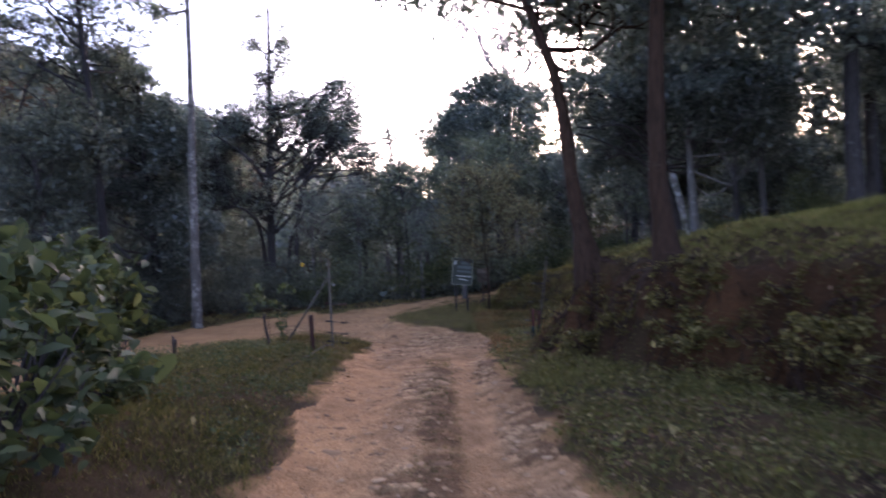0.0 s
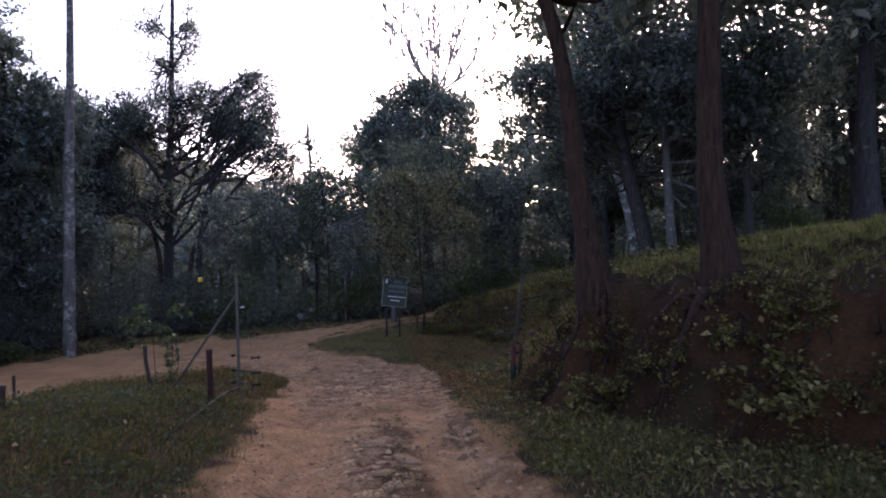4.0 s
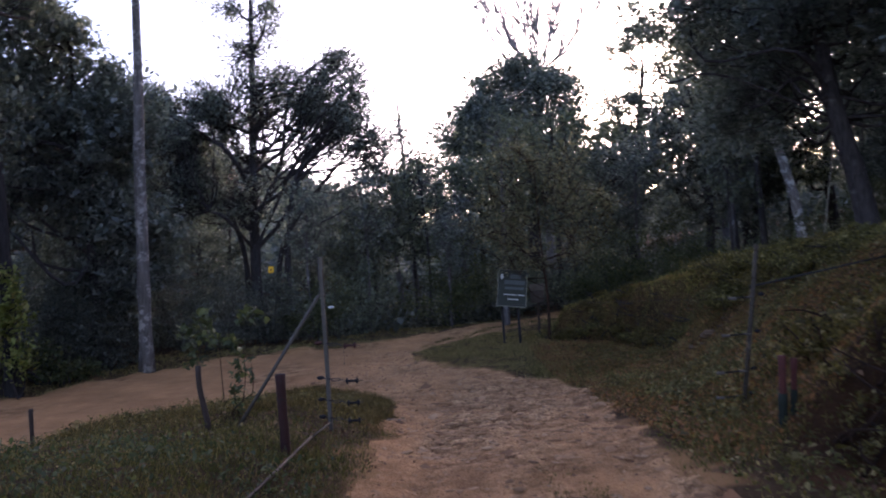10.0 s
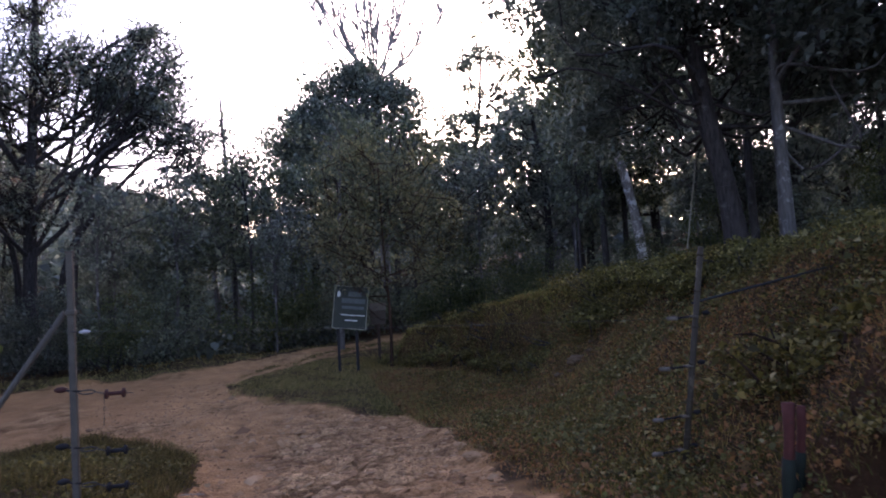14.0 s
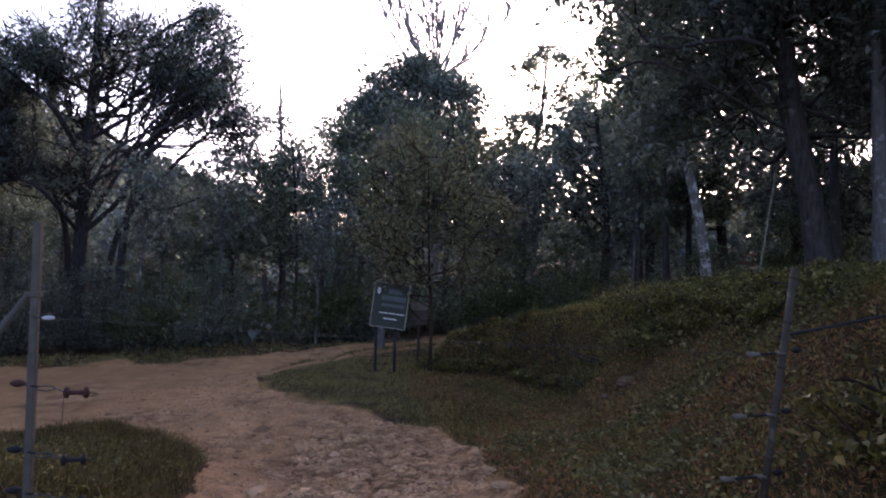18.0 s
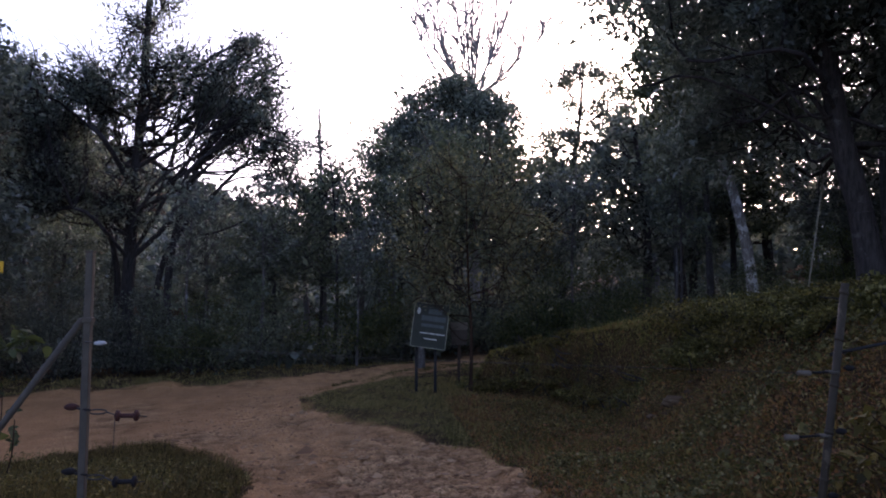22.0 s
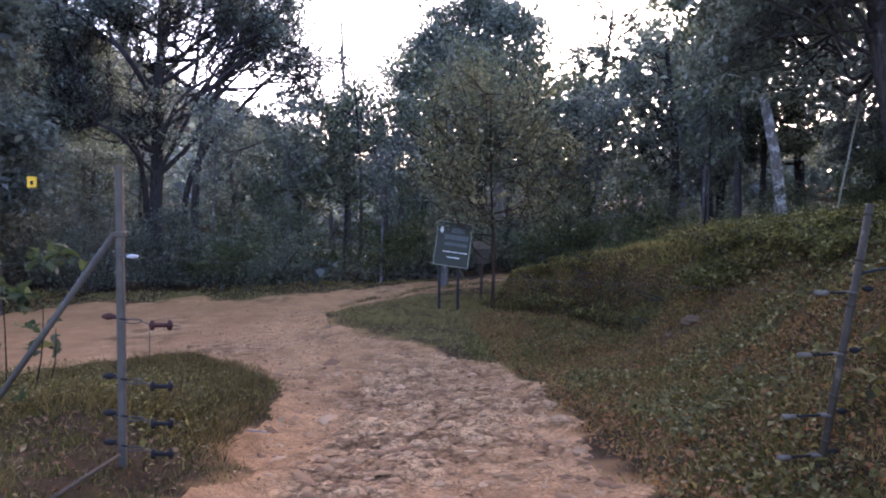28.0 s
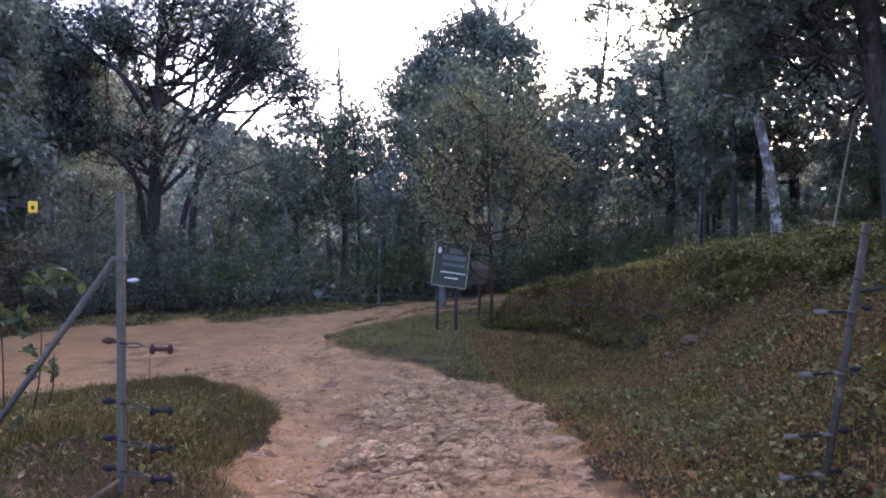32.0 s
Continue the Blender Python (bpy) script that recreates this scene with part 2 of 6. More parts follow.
# Darker copy of the dark bark, with shade put into one roadside trunk.
BARK_SHADE = bark_material("shaded_bark", (0.01, 0.009, 0.009), (0.032, 0.029, 0.028), (0.046, 0.043, 0.041), 0.6)
BARK_DUSK = bark_material("dusky_bark", (0.0245, 0.0217, 0.021), (0.0595, 0.0546, 0.0518), (0.084, 0.0805, 0.077), 0.58)
BARK_GREY = bark_material("grey_bark", (0.06, 0.056, 0.053), (0.125, 0.118, 0.112), (0.2, 0.195, 0.19), 0.56)
BARK_MOTTLED = bark_material("mottled_grey_bark", (0.05, 0.044, 0.039), (0.125, 0.112, 0.1), (0.23, 0.212, 0.192), 0.52, 4)
# Pale bark of the bare tree: veiling glare is put into its colour.
BARK_VEILED = bark_material("veiled_bark", (0.16, 0.15, 0.145), (0.3, 0.285, 0.28), (0.4, 0.39, 0.385), 0.55)
BARK_PALE = bark_material("pale_lichen_bark", (0.12, 0.10, 0.085), (0.3, 0.28, 0.25), (0.55, 0.54, 0.5), 0.52)
STEEL = plain_material("galvanised_steel", (0.081, 0.0697, 0.0546), 0.8, 0.1, 14, (0.1012, 0.0748, 0.0491), 0.66)
WIRE = plain_material("fence_wire", (0.055, 0.05, 0.046), 0.7, 0.1, 40)
BLACK = plain_material("black_plastic", (0.014, 0.012, 0.012), 0.8, 0, 20)
MAROON = plain_material("dark_red_plastic", (0.056, 0.0196, 0.0156), 0.8, 0, 20)
GREY_CERAMIC = plain_material("grey_porcelain", (0.125, 0.105, 0.082), 0.9, 0, 12)
POLE_GREY = plain_material("weathered_grey_pipe", (0.0434, 0.0336, 0.0224), 0.8, 0.0, 12, (0.0972, 0.0756, 0.0523), 0.55)
SIGN_POST = plain_material("blackened_post", (0.018, 0.017, 0.017), 0.7, 0, 14)
WHITE = plain_material("white_porcelain", (0.42, 0.42, 0.42), 0.5, 0, 8)
RED_POST = plain_material("faded_red_paint", (0.042, 0.017, 0.013), 0.9, 0, 16, (0.03, 0.021, 0.017), 0.55)
RED_BRIGHT = plain_material("dark_red_paint", (0.075, 0.022, 0.017), 0.85, 0, 16, (0.04, 0.024, 0.019), 0.58)
GREEN_PAINT = plain_material("dark_green_paint", (0.014, 0.018, 0.012), 0.85, 0, 16, (0.02, 0.022, 0.018), 0.58)
WOOD_DARK = plain_material("weathered_post_wood", (0.045, 0.03, 0.022), 0.9, 0, 22, (0.08, 0.058, 0.045), 0.6)
SIGN_FACE = plain_material("green_sign_paint", (0.0158, 0.0204, 0.0138), 0.5, 0, 6, (0.0248, 0.0306, 0.0216), 0.6)
SIGN_WHITE = plain_material("sign_white_paint", (0.465, 0.4736, 0.434), 0.6, 0, 12)
SIGN_BLUE = plain_material("sign_faded_lettering", (0.0525, 0.063, 0.063), 0.6, 0, 12)
SIGN_EDGE = plain_material("sign_cream_border", (0.2475, 0.2448, 0.1736), 0.6, 0, 12)
BOARD_PALE = plain_material("bleached_plank", (0.17, 0.145, 0.118), 0.9, 0, 18, (0.12, 0.095, 0.075), 0.55)
BOARD_GREY = plain_material("weathered_plank", (0.085, 0.068, 0.056), 0.9, 0, 18, (0.06, 0.047, 0.04), 0.55)
YELLOW = plain_material("yellow_plate", (0.6, 0.336, 0.016), 0.5, 0, 10)
DRYWOOD = plain_material("bleached_stick", (0.3, 0.25, 0.19), 0.85, 0, 20)
BAMBOO = plain_material("weathered_bamboo", (0.2, 0.19, 0.15), 0.7, 0, 14, (0.3, 0.29, 0.24), 0.58)


# ================= mesh helpers =================
def mesh_from(name, verts, faces):
    """A mesh out of arrays: verts (n, 3), faces (m, 3) or (m, 4), or a list of such arrays."""
    if not isinstance(faces, list):
        faces = [faces]
    faces = [np.asarray(f, dtype=np.int32) for f in faces if len(f)]
    loops = np.concatenate([f.ravel() for f in faces])
    totals = np.concatenate([np.full(len(f), f.shape[1], dtype=np.int32) for f in faces])
    me = bpy.data.meshes.new(name)
    me.vertices.add(len(verts))
    me.vertices.foreach_set("co", np.asarray(verts, dtype=np.float32).ravel())
    me.loops.add(len(loops))
    me.loops.foreach_set("vertex_index", loops)
    me.polygons.add(len(totals))
    me.polygons.foreach_set("loop_start", np.concatenate([[0], np.cumsum(totals)[:-1]]).astype(np.int32))
    me.polygons.foreach_set("loop_total", totals)
    me.update(calc_edges=True)
    return me


def smooth(me):
    me.polygons.foreach_set("use_smooth", np.ones(len(me.polygons), dtype=bool))
    return me


def part_np(name, verts, faces, material, parent=None, label="", soft=False):
    me = mesh_from(name, verts, faces)
    if soft:
        smooth(me)
    me.materials.append(material)
    ob = new(name, me)
    if parent is not None:
        ob.parent = parent
    return tagged(ob, label)


def part(name, bm, material, parent=None, label="", soft=False):
    me = bpy.data.meshes.new(name)
    bm.to_mesh(me)
    bm.free()
    if soft:
        smooth(me)
    me.materials.append(material)
    ob = new(name, me)
    if parent is not None:
        ob.parent = parent
    return tagged(ob, label)


def thing(name, x, y, z, label, category, group="", kind=""):
    ob = tagged(new(name), label, category, group, kind)
    ob.matrix_basis = pose(x, y, z)
    return ob


def box_bm(x0, y0, z0, x1, y1, z1, bevel=0.004):
    bm = bmesh.new()
    bmesh.ops.create_cube(bm, size=1, matrix=Matrix.Translation(((x0 + x1) / 2, (y0 + y1) / 2, (z0 + z1) / 2)) @ Matrix.Diagonal((x1 - x0, y1 - y0, z1 - z0, 1)))
    if bevel:
        bmesh.ops.bevel(bm, geom=bm.edges[:], offset=bevel, segments=1, affect="EDGES")
    return bm


def tube(points, radii, sides=8, cap=True, wobble=0.0, seed=0):
    """Rings along a line of points: verts and quads; closed at both ends."""
    p = np.asarray(points, dtype=float)
    r = np.broadcast_to(np.asarray(radii, dtype=float), (len(p),))
    rng = np.random.default_rng(seed)
    d = np.gradient(p, axis=0)
    d /= np.linalg.norm(d, axis=1)[:, None] + 1e-9
    ref = np.where(np.abs(d[:, 2:3]) > 0.9, np.array([[1.0, 0, 0]]), np.array([[0, 0, 1.0]]))
    if np.abs(d[:, 2]).mean() > 0.6:
        ref = np.broadcast_to(np.array([[1.0, 0, 0]]), d.shape)
    u = np.cross(ref, d)
    u /= np.linalg.norm(u, axis=1)[:, None] + 1e-9
    v = np.cross(d, u)
    a = np.linspace(0, 2 * np.pi, sides, endpoint=False)
    k = 1 + wobble * rng.normal(size=(len(p), sides))
    ring = p[:, None] + (r[:, None] * k)[..., None] * (np.cos(a)[None, :, None] * u[:, None] + np.sin(a)[None, :, None] * v[:, None])
    verts = ring.reshape(-1, 3)
    i, j = np.meshgrid(np.arange(len(p) - 1), np.arange(sides), indexing="ij")
    j2 = (j + 1) % sides
    quads = np.stack([i * sides + j, i * sides + j2, (i + 1) * sides + j2, (i + 1) * sides + j], -1).reshape(-1, 4)
    if not cap:
        return verts, [quads]
    n = len(verts)
    verts = np.concatenate([verts, p[:1], p[-1:]])
    k0 = np.arange(sides)
    last = (len(p) - 1) * sides
    tris = np.concatenate([np.stack([np.full(sides, n), (k0 + 1) % sides, k0], -1), np.stack([np.full(sides, n + 1), last + k0, last + (k0 + 1) % sides], -1)])
    return verts, [quads, tris]


def joined(pieces):
    """Several (verts, [faces...]) as one."""
    vs, groups, n = [], {3: [], 4: []}, 0
    for v, fs in pieces:
        vs.append(v)
        for f in fs:
            groups[f.shape[1]].append(f + n)
        n += len(v)
    return np.concatenate(vs), [np.concatenate(g) for g in groups.values() if g]


def bent(points, n=10):
    """A smooth line through a few points."""
    p = np.asarray(points, dtype=float)
    t = np.concatenate([[0], np.cumsum(np.linalg.norm(np.diff(p, axis=0), axis=1))])
    s = np.linspace(0, t[-1], n)
    m = np.gradient(p, t, axis=0) if len(p) > 2 else np.repeat((p[1:] - p[:-1]) / t[-1], 2, axis=0)
    k = np.clip(np.searchsorted(t, s, side="right") - 1, 0, len(t) - 2)
    h = (t[k + 1] - t[k])[:, None]
    w = ((s - t[k]) / (t[k + 1] - t[k]))[:, None]
    return (2 * w**3 - 3 * w**2 + 1) * p[k] + (w**3 - 2 * w**2 + w) * h * m[k] + (-2 * w**3 + 3 * w**2) * p[k + 1] + (w**3 - w**2) * h * m[k + 1]


def leaves(centres, size, rng, width=0.5, droop=0.3, spread=0.35, upright=0.0):
    """Folded four-cornered leaves at the centres, turned at random: verts and quads."""
    n = len(centres)
    az, el = rng.uniform(0, 2 * np.pi, n), rng.normal(-droop, 0.6, n) + upright
    d = np.stack([np.cos(az) * np.cos(el), np.sin(az) * np.cos(el), np.sin(el)], -1)
    side = np.cross(d, np.stack([rng.normal(0, 0.5, n), rng.normal(0, 0.5, n), np.ones(n)], -1))
    side /= np.linalg.norm(side, axis=1)[:, None] + 1e-9
    nor = np.cross(side, d)
    length = (size * np.exp(rng.normal(0, spread, n)))[:, None]
    w = length * width * 0.5
    base = centres - d * length * 0.5
    v = np.stack([base, base + d * length * 0.45 + side * w + nor * w * 0.35, base + d * length - nor * length * 0.12, base + d * length * 0.45 - side * w + nor * w * 0.35], 1)
    return v.reshape(-1, 3), np.arange(4 * n).reshape(-1, 4)


def oval_leaves(centres, size, rng, width=0.6, droop=0.25, spread=0.3):
    """Broad pointed leaves of two halves folded along the midrib."""
    n = len(centres)
    az, el = rng.uniform(0, 2 * np.pi, n), rng.normal(-droop, 0.45, n)
    d = np.stack([np.cos(az) * np.cos(el), np.sin(az) * np.cos(el), np.sin(el)], -1)
    side = np.cross(d, np.stack([rng.normal(0, 0.4, n), rng.normal(0, 0.4, n), np.ones(n)], -1))
    side /= np.linalg.norm(side, axis=1)[:, None] + 1e-9
    nor = np.cross(side, d)
    length = (size * np.exp(rng.normal(0, spread, n)))[:, None]
    w = length * width * 0.5
    rows = []
    for s, k, drop in ((0.0, 0.12, 0.0), (0.28, 0.9, 0.0), (0.62, 0.88, 0.03), (1.0, 0.05, 0.16)):
        mid_ = centres + d * length * (s - 0.5) - nor * length * drop
        rows += [mid_ + side * w * k + nor * w * k * 0.3, mid_, mid_ - side * w * k + nor * w * k * 0.3]
    v = np.stack(rows, 1).reshape(-1, 3)
    q = np.array([(r * 3 + c, r * 3 + c + 1, r * 3 + c + 4, r * 3 + c + 3) for r in range(3) for c in range(2)])
    return v, (np.arange(n)[:, None, None] * 12 + q).reshape(-1, 4)


def in_ball(n, rng, shell=0.35):
    v = rng.normal(size=(n, 3))
    v /= np.linalg.norm(v, axis=1)[:, None]
    return v * (rng.uniform(shell, 1, n) ** 0.6)[:, None]


def lattice_noise(x, y, scale, seed=0):
    """Smooth noise from -1 to 1."""
    rng = np.random.default_rng(seed)
    grid = rng.uniform(-1, 1, (256, 256))
    x, y = np.asarray(x) / scale + 64.3, np.asarray(y) / scale + 71.7
    i, j = np.floor(x).astype(int), np.floor(y).astype(int)
    u, v = x - i, y - j
    u, v = u * u * (3 - 2 * u), v * v * (3 - 2 * v)
    i, j, i1, j1 = i % 256, j % 256, (i + 1) % 256, (j + 1) % 256
    return (grid[i, j] * (1 - u) + grid[i1, j] * u) * (1 - v) + (grid[i, j1] * (1 - u) + grid[i1, j1] * u) * v


def ss(a, b, x):
    t = np.clip((np.asarray(x, dtype=float) - a) / (b - a), 0, 1)
    return t * t * (3 - 2 * t)


# ================= lie of the land =================
TRACK_Y = (-60, -5, 0, 5, 8, 10, 12, 13.5, 15.5, 17, 20, 24, 26, 30, 40, 60, 120)
TRACK_Z = (0.6, 0.1, 0.0, -0.12, -0.22, -0.32, -0.49, -0.67, -0.9, -1.02, -1.0, -0.9, -0.82, -0.7, 0.0, 1.2, 3.0)
BANK_Y = (-40, 4, 6.5, 8.0, 9.2, 10.0, 10.8, 12, 14, 18, 20, 21, 22, 23, 24, 26, 29, 60)
FOOT_X = (3.7, 3.7, 3.0, 2.1, 1.5, 1.15, 1.15, 1.4, 1.6, 2.2, 3.0, 2.75, 2.0, 1.3, 1.4, 4.0, 6.5, 12)
CREST_X = (4.9, 4.75, 4.05, 3.0, 2.3, 1.9, 2.3, 3.7, 4.3, 4.75, 4.1, 3.5, 2.75, 1.9, 2.3, 6.5, 9.0, 15)
CREST_Z = (1.16, 1.14, 1.1, 1.04, 1.0, 0.96, 0.95, 1.14, 1.08, 0.7, 0.47, 0.32, 0.12, -0.2, -0.45, -0.4, 0.0, 1.6)
ROAD_LINE = [
    (-1.2, -12), (-1.3, 2), (-1.35, 4.5), (-1.5, 6.5), (-1.56, 9), (-1.57, 11), (-1.68, 12.5), (-1.74, 14.2), (-1.7, 15.4), (-1.88, 16.7), (-2.4, 17.9), (-3.3, 18.5),
    (-4.5, 18.2), (-5.3, 16.8), (-6.2, 15.3), (-6.8, 14.6), (-7.6, 12.5), (-9.2, 8), (-11, 3), (-16, 2), (-14, 9.5), (-12.2, 15), (-10.6, 18.4), (-9.4, 20.4), (-8.5, 21.8), (-7.0, 23.0), (-4.6, 23.5), (-2.7, 24.2),
    (-1.4, 25.5), (0.1, 26.4), (2.5, 27.9), (5, 29.6), (5.6, 28.0), (2.5, 26.3), (0.1, 24.9), (-1.0, 23.6), (-1.64, 22.6), (-1.95, 22.0), (-1.75, 21.2), (-1.3, 20.5), (-0.04, 18.8), (0.83, 17.9), (1.0, 16.4), (0.86, 14.5), (0.7, 12.5),
    (0.58, 10.5), (0.65, 9), (0.75, 6), (0.87, 4), (0.9, -12),
]


def road_side(x, y):
    """Metres to the road's edge: positive on the road."""
    x, y = np.asarray(x, dtype=float), np.asarray(y, dtype=float)
    best, inside = np.full(x.shape, 1e9), np.zeros(x.shape, dtype=bool)
    for (ax, ay), (bx, by) in zip(ROAD_LINE, ROAD_LINE[1:] + ROAD_LINE[:1]):
        dx, dy = bx - ax, by - ay
        k = np.clip(((x - ax) * dx + (y - ay) * dy) / (dx * dx + dy * dy), 0, 1)
        best = np.minimum(best, (x - ax - k * dx) ** 2 + (y - ay - k * dy) ** 2)
        cross = ((ay > y) != (by > y)) & (x < dx * (y - ay) / (dy if dy else 1e-9) + ax)
        inside ^= cross
    return np.where(inside, 1, -1) * np.sqrt(best)


def land(x, y):
    """The ground's height without its small bumps."""
    x, y = np.asarray(x, dtype=float), np.asarray(y, dtype=float)
    z = np.interp(y, TRACK_Y, TRACK_Z)
    z = z + 0.26 * ss(1.5, 2.7, -x) * (1 - ss(13.5, 17.5, y)) * ss(-6, 2, y)
    low = ss(4.6, 7.2, -x) * ss(2, 9, y) * (1 - ss(17, 20, y))
    z = z + 0.05 * ss(1.9, 2.6, -x) * (1 - ss(4.0, 6.0, -x)) * ss(12, 14, y) * (1 - ss(16.5, 18.8, y))
    z = z * (1 - low) - 1.0 * low
    z = z + 0.1 * np.clip(-9.6 - x, 0, 12) * ss(17, 22, y) * (1 - 0.8 * ss(26, 32, y))
    z = z - 1.15 * ss(26.2, 29.5, y) * ss(-1.5, 1.5, -x) * (1 - ss(45, 70, y))
    z = z + 0.1 * ss(0.7, 1.7, x) * (1 - ss(15, 20, y))
    foot, crest, top = np.interp(y, BANK_Y, FOOT_X), np.interp(y, BANK_Y, CREST_X), np.interp(y, BANK_Y, CREST_Z)
    early = 1 - ss(10, 11.5, y)
    foot = foot + early * (0.2 * np.exp(-((y - 9.45) / 0.22) ** 2) - 0.15 * np.exp(-((y - 8.65) / 0.3) ** 2))
    s = np.clip((x - foot + early * (0.36 * lattice_noise(y, x * 0.6, 0.75, 91) + 0.16 * lattice_noise(y, x, 0.3, 92))) / (crest - foot + 0.12 * early), 0, 1)
    s = np.where(y < 10.5, 0.4 * s + 0.6 * ss(0, 1, s), (0.5 * s + 0.5 * ss(0, 1, s)) ** (1 + 0.7 * ss(13, 18, y)))
    up = np.interp(y, (0, 13, 18, 22, 26, 60), (0.15, 0.15, 0.08, 0.08, 0.12, 0.1))
    z = z + (top - z) * s + up * np.clip(x - crest, 0, 40)
    z = z + (1.5 + 0.45 * np.maximum(0, -3.6 - x)) * ss(48, 108, y)
    z = z + 0.2 * np.maximum(0, -x - 24) * ss(-30, 30, y) * (1 - ss(45, 90, y))
    return z


def cobbles(x, y, size, seed):
    """Cracked stone cells: height from 0 in the joints to about 1, and a random number for each cell."""
    rng = np.random.default_rng(seed)
    jx, jy, rnd = rng.uniform(0.1, 0.9, (3, 128, 128))
    u, v = np.asarray(x) / (size * 1.25) + 40, np.asarray(y) / size + 40
    i, j = np.floor(u).astype(int), np.floor(v).astype(int)
    first, second, who = np.full(u.shape, 9.0), np.full(u.shape, 9.0), np.zeros(u.shape)
    for a in (-1, 0, 1):
        for c in (-1, 0, 1):
            ii, jj = (i + a) % 128, (j + c) % 128
            d = np.hypot(i + a + jx[ii, jj] - u, j + c + jy[ii, jj] - v)
            nearer = d < first
            second = np.where(nearer, first, np.minimum(second, d))
            who = np.where(nearer, rnd[ii, jj], who)
            first = np.where(nearer, d, first)
    return ss(0.01, 0.2, second - first), who


def stony(x, y):
    """How far stones lie bare in the road, 0 to 1: the middle and right of the track, not the wheel ruts."""
    centre = -0.3 - 0.012 * (y - 4)
    early = np.exp(-((x - centre) / 0.3) ** 4) + ss(0.62, 0.85, x - centre)
    late = ss(-1.4, -0.95, x + 0.2 * lattice_noise(x, y, 1.2, 65)) * (1 - 0.6 * ss(18.5, 20.5, y)) + 0.6 * ss(0.2, 0.7, lattice_noise(x, y, 1.4, 66)) * ss(17, 19, y) + 1.1 * np.exp(-((x + 3.1 - 0.3 * (y - 19.2)) / 0.75) ** 2 - ((y - 19.2) / 0.4) ** 2)
    m = early * (1 - ss(10, 13.5, y)) + late * ss(10, 13.5, y)
    return np.clip(m * (0.75 + 0.6 * lattice_noise(x, y, 0.9, 67)), 0, 1)


def bumps(x, y):
    d = road_side(x, y)
    on = ss(-0.1, 0.35, d)
    near = 1 - ss(40, 70, np.hypot(x, y - 12))
    rough = 0.035 * lattice_noise(x, y, 0.9, 1) + 0.02 * lattice_noise(x, y, 0.33, 2)
    track = 0.012 * lattice_noise(x, y, 0.16, 3) + 0.03 * lattice_noise(x, y, 0.42, 4) * ss(6, 12, y) + 0.016 * lattice_noise(x, y, 0.21, 6) * ss(6, 12, y) + 0.02 * lattice_noise(x, y, 1.3, 5)
    track = track * (1 - 0.7 * ss(2.2, 3.6, -x))
    centre = -0.3 - 0.012 * (y - 4)
    ruts = -0.045 * (np.exp(-((x - centre - 0.62) / 0.26) ** 2) + np.exp(-((x - centre + 0.66) / 0.28) ** 2)) * (1 - ss(9, 15, y))
    face = ss(0.12, 0.35, np.clip((x - np.interp(y, BANK_Y, FOOT_X)) / 1.0, 0, 1)) * (1 - ss(10, 11.5, y)) * (1 - ss(4.6, 5.6, x))
    cell, who = cobbles(x + 0.05 * lattice_noise(x, y, 0.3, 68), y + 0.05 * lattice_noise(x, y, 0.3, 69), 0.2, 70)
    cell2, who2 = cobbles(x, y, 0.08, 71)
    bare = stony(x, y) * (1 - ss(22, 26, y))
    track = track + bare * (0.05 * cell * (0.2 + 0.8 * who) + 0.014 * cell2 * who2 - 0.016)
    return near * ((1 - on) * (rough * (1 + 1.5 * ss(2, 4, np.abs(x)))) + on * (track + ruts) - 0.05 * on + face * (0.09 * lattice_noise(x * 2, y, 0.5, 7) + 0.08 * lattice_noise(x * 3, y, 0.2, 8) + 0.05 * lattice_noise(x, y, 0.1, 9)))


def height(x, y):
    return land(x, y) + bumps(x, y)


def z_at(x, y):
    return float(height(np.array([x]), np.array([y]))[0])


def axis(fine0, fine1, step, far0, far1, grow=1.22):
    mid = np.arange(fine0, fine1 + step / 2, step)
    out, s, v = [], step, fine1
    while v < far1:
        s *= grow
        v += s
        out.append(v)
    lo, s, v = [], step, fine0
    while v > far0:
        s *= grow
        v -= s
        lo.append(v)
    return np.concatenate([lo[::-1], mid, out])


gx = np.concatenate([axis(-9, -2.2, 0.09, -600, -2.2), np.arange(-2.16, 1.3, 0.04), axis(1.33, 7, 0.09, 1.33, 600)])
gy = np.concatenate([axis(-1, 4, 0.1, -600, 4), np.arange(4.06, 9, 0.06), np.arange(9, 19.5, 0.045), axis(19.6, 27, 0.1, 19.6, 700)])
X, Y = np.meshgrid(gx, gy, indexing="ij")
Z = height(X.ravel(), Y.ravel()).reshape(X.shape)
verts = np.stack([X, Y, Z], -1).reshape(-1, 3)
ny = len(gy)
I, J = np.meshgrid(np.arange(len(gx) - 1), np.arange(ny - 1), indexing="ij")
quads = np.stack([I * ny + J, (I + 1) * ny + J, (I + 1) * ny + J + 1, I * ny + J + 1], -1).reshape(-1, 4)
mid = verts[quads].mean(1)
edge = road_side(mid[:, 0], mid[:, 1]) + 0.16 * lattice_noise(mid[:, 0], mid[:, 1], 0.5, 11) + 0.07 * lattice_noise(mid[:, 0], mid[:, 1], 0.17, 12)
foot, crest = np.interp(mid[:, 1], BANK_Y, FOOT_X), np.interp(mid[:, 1], BANK_Y, CREST_X)
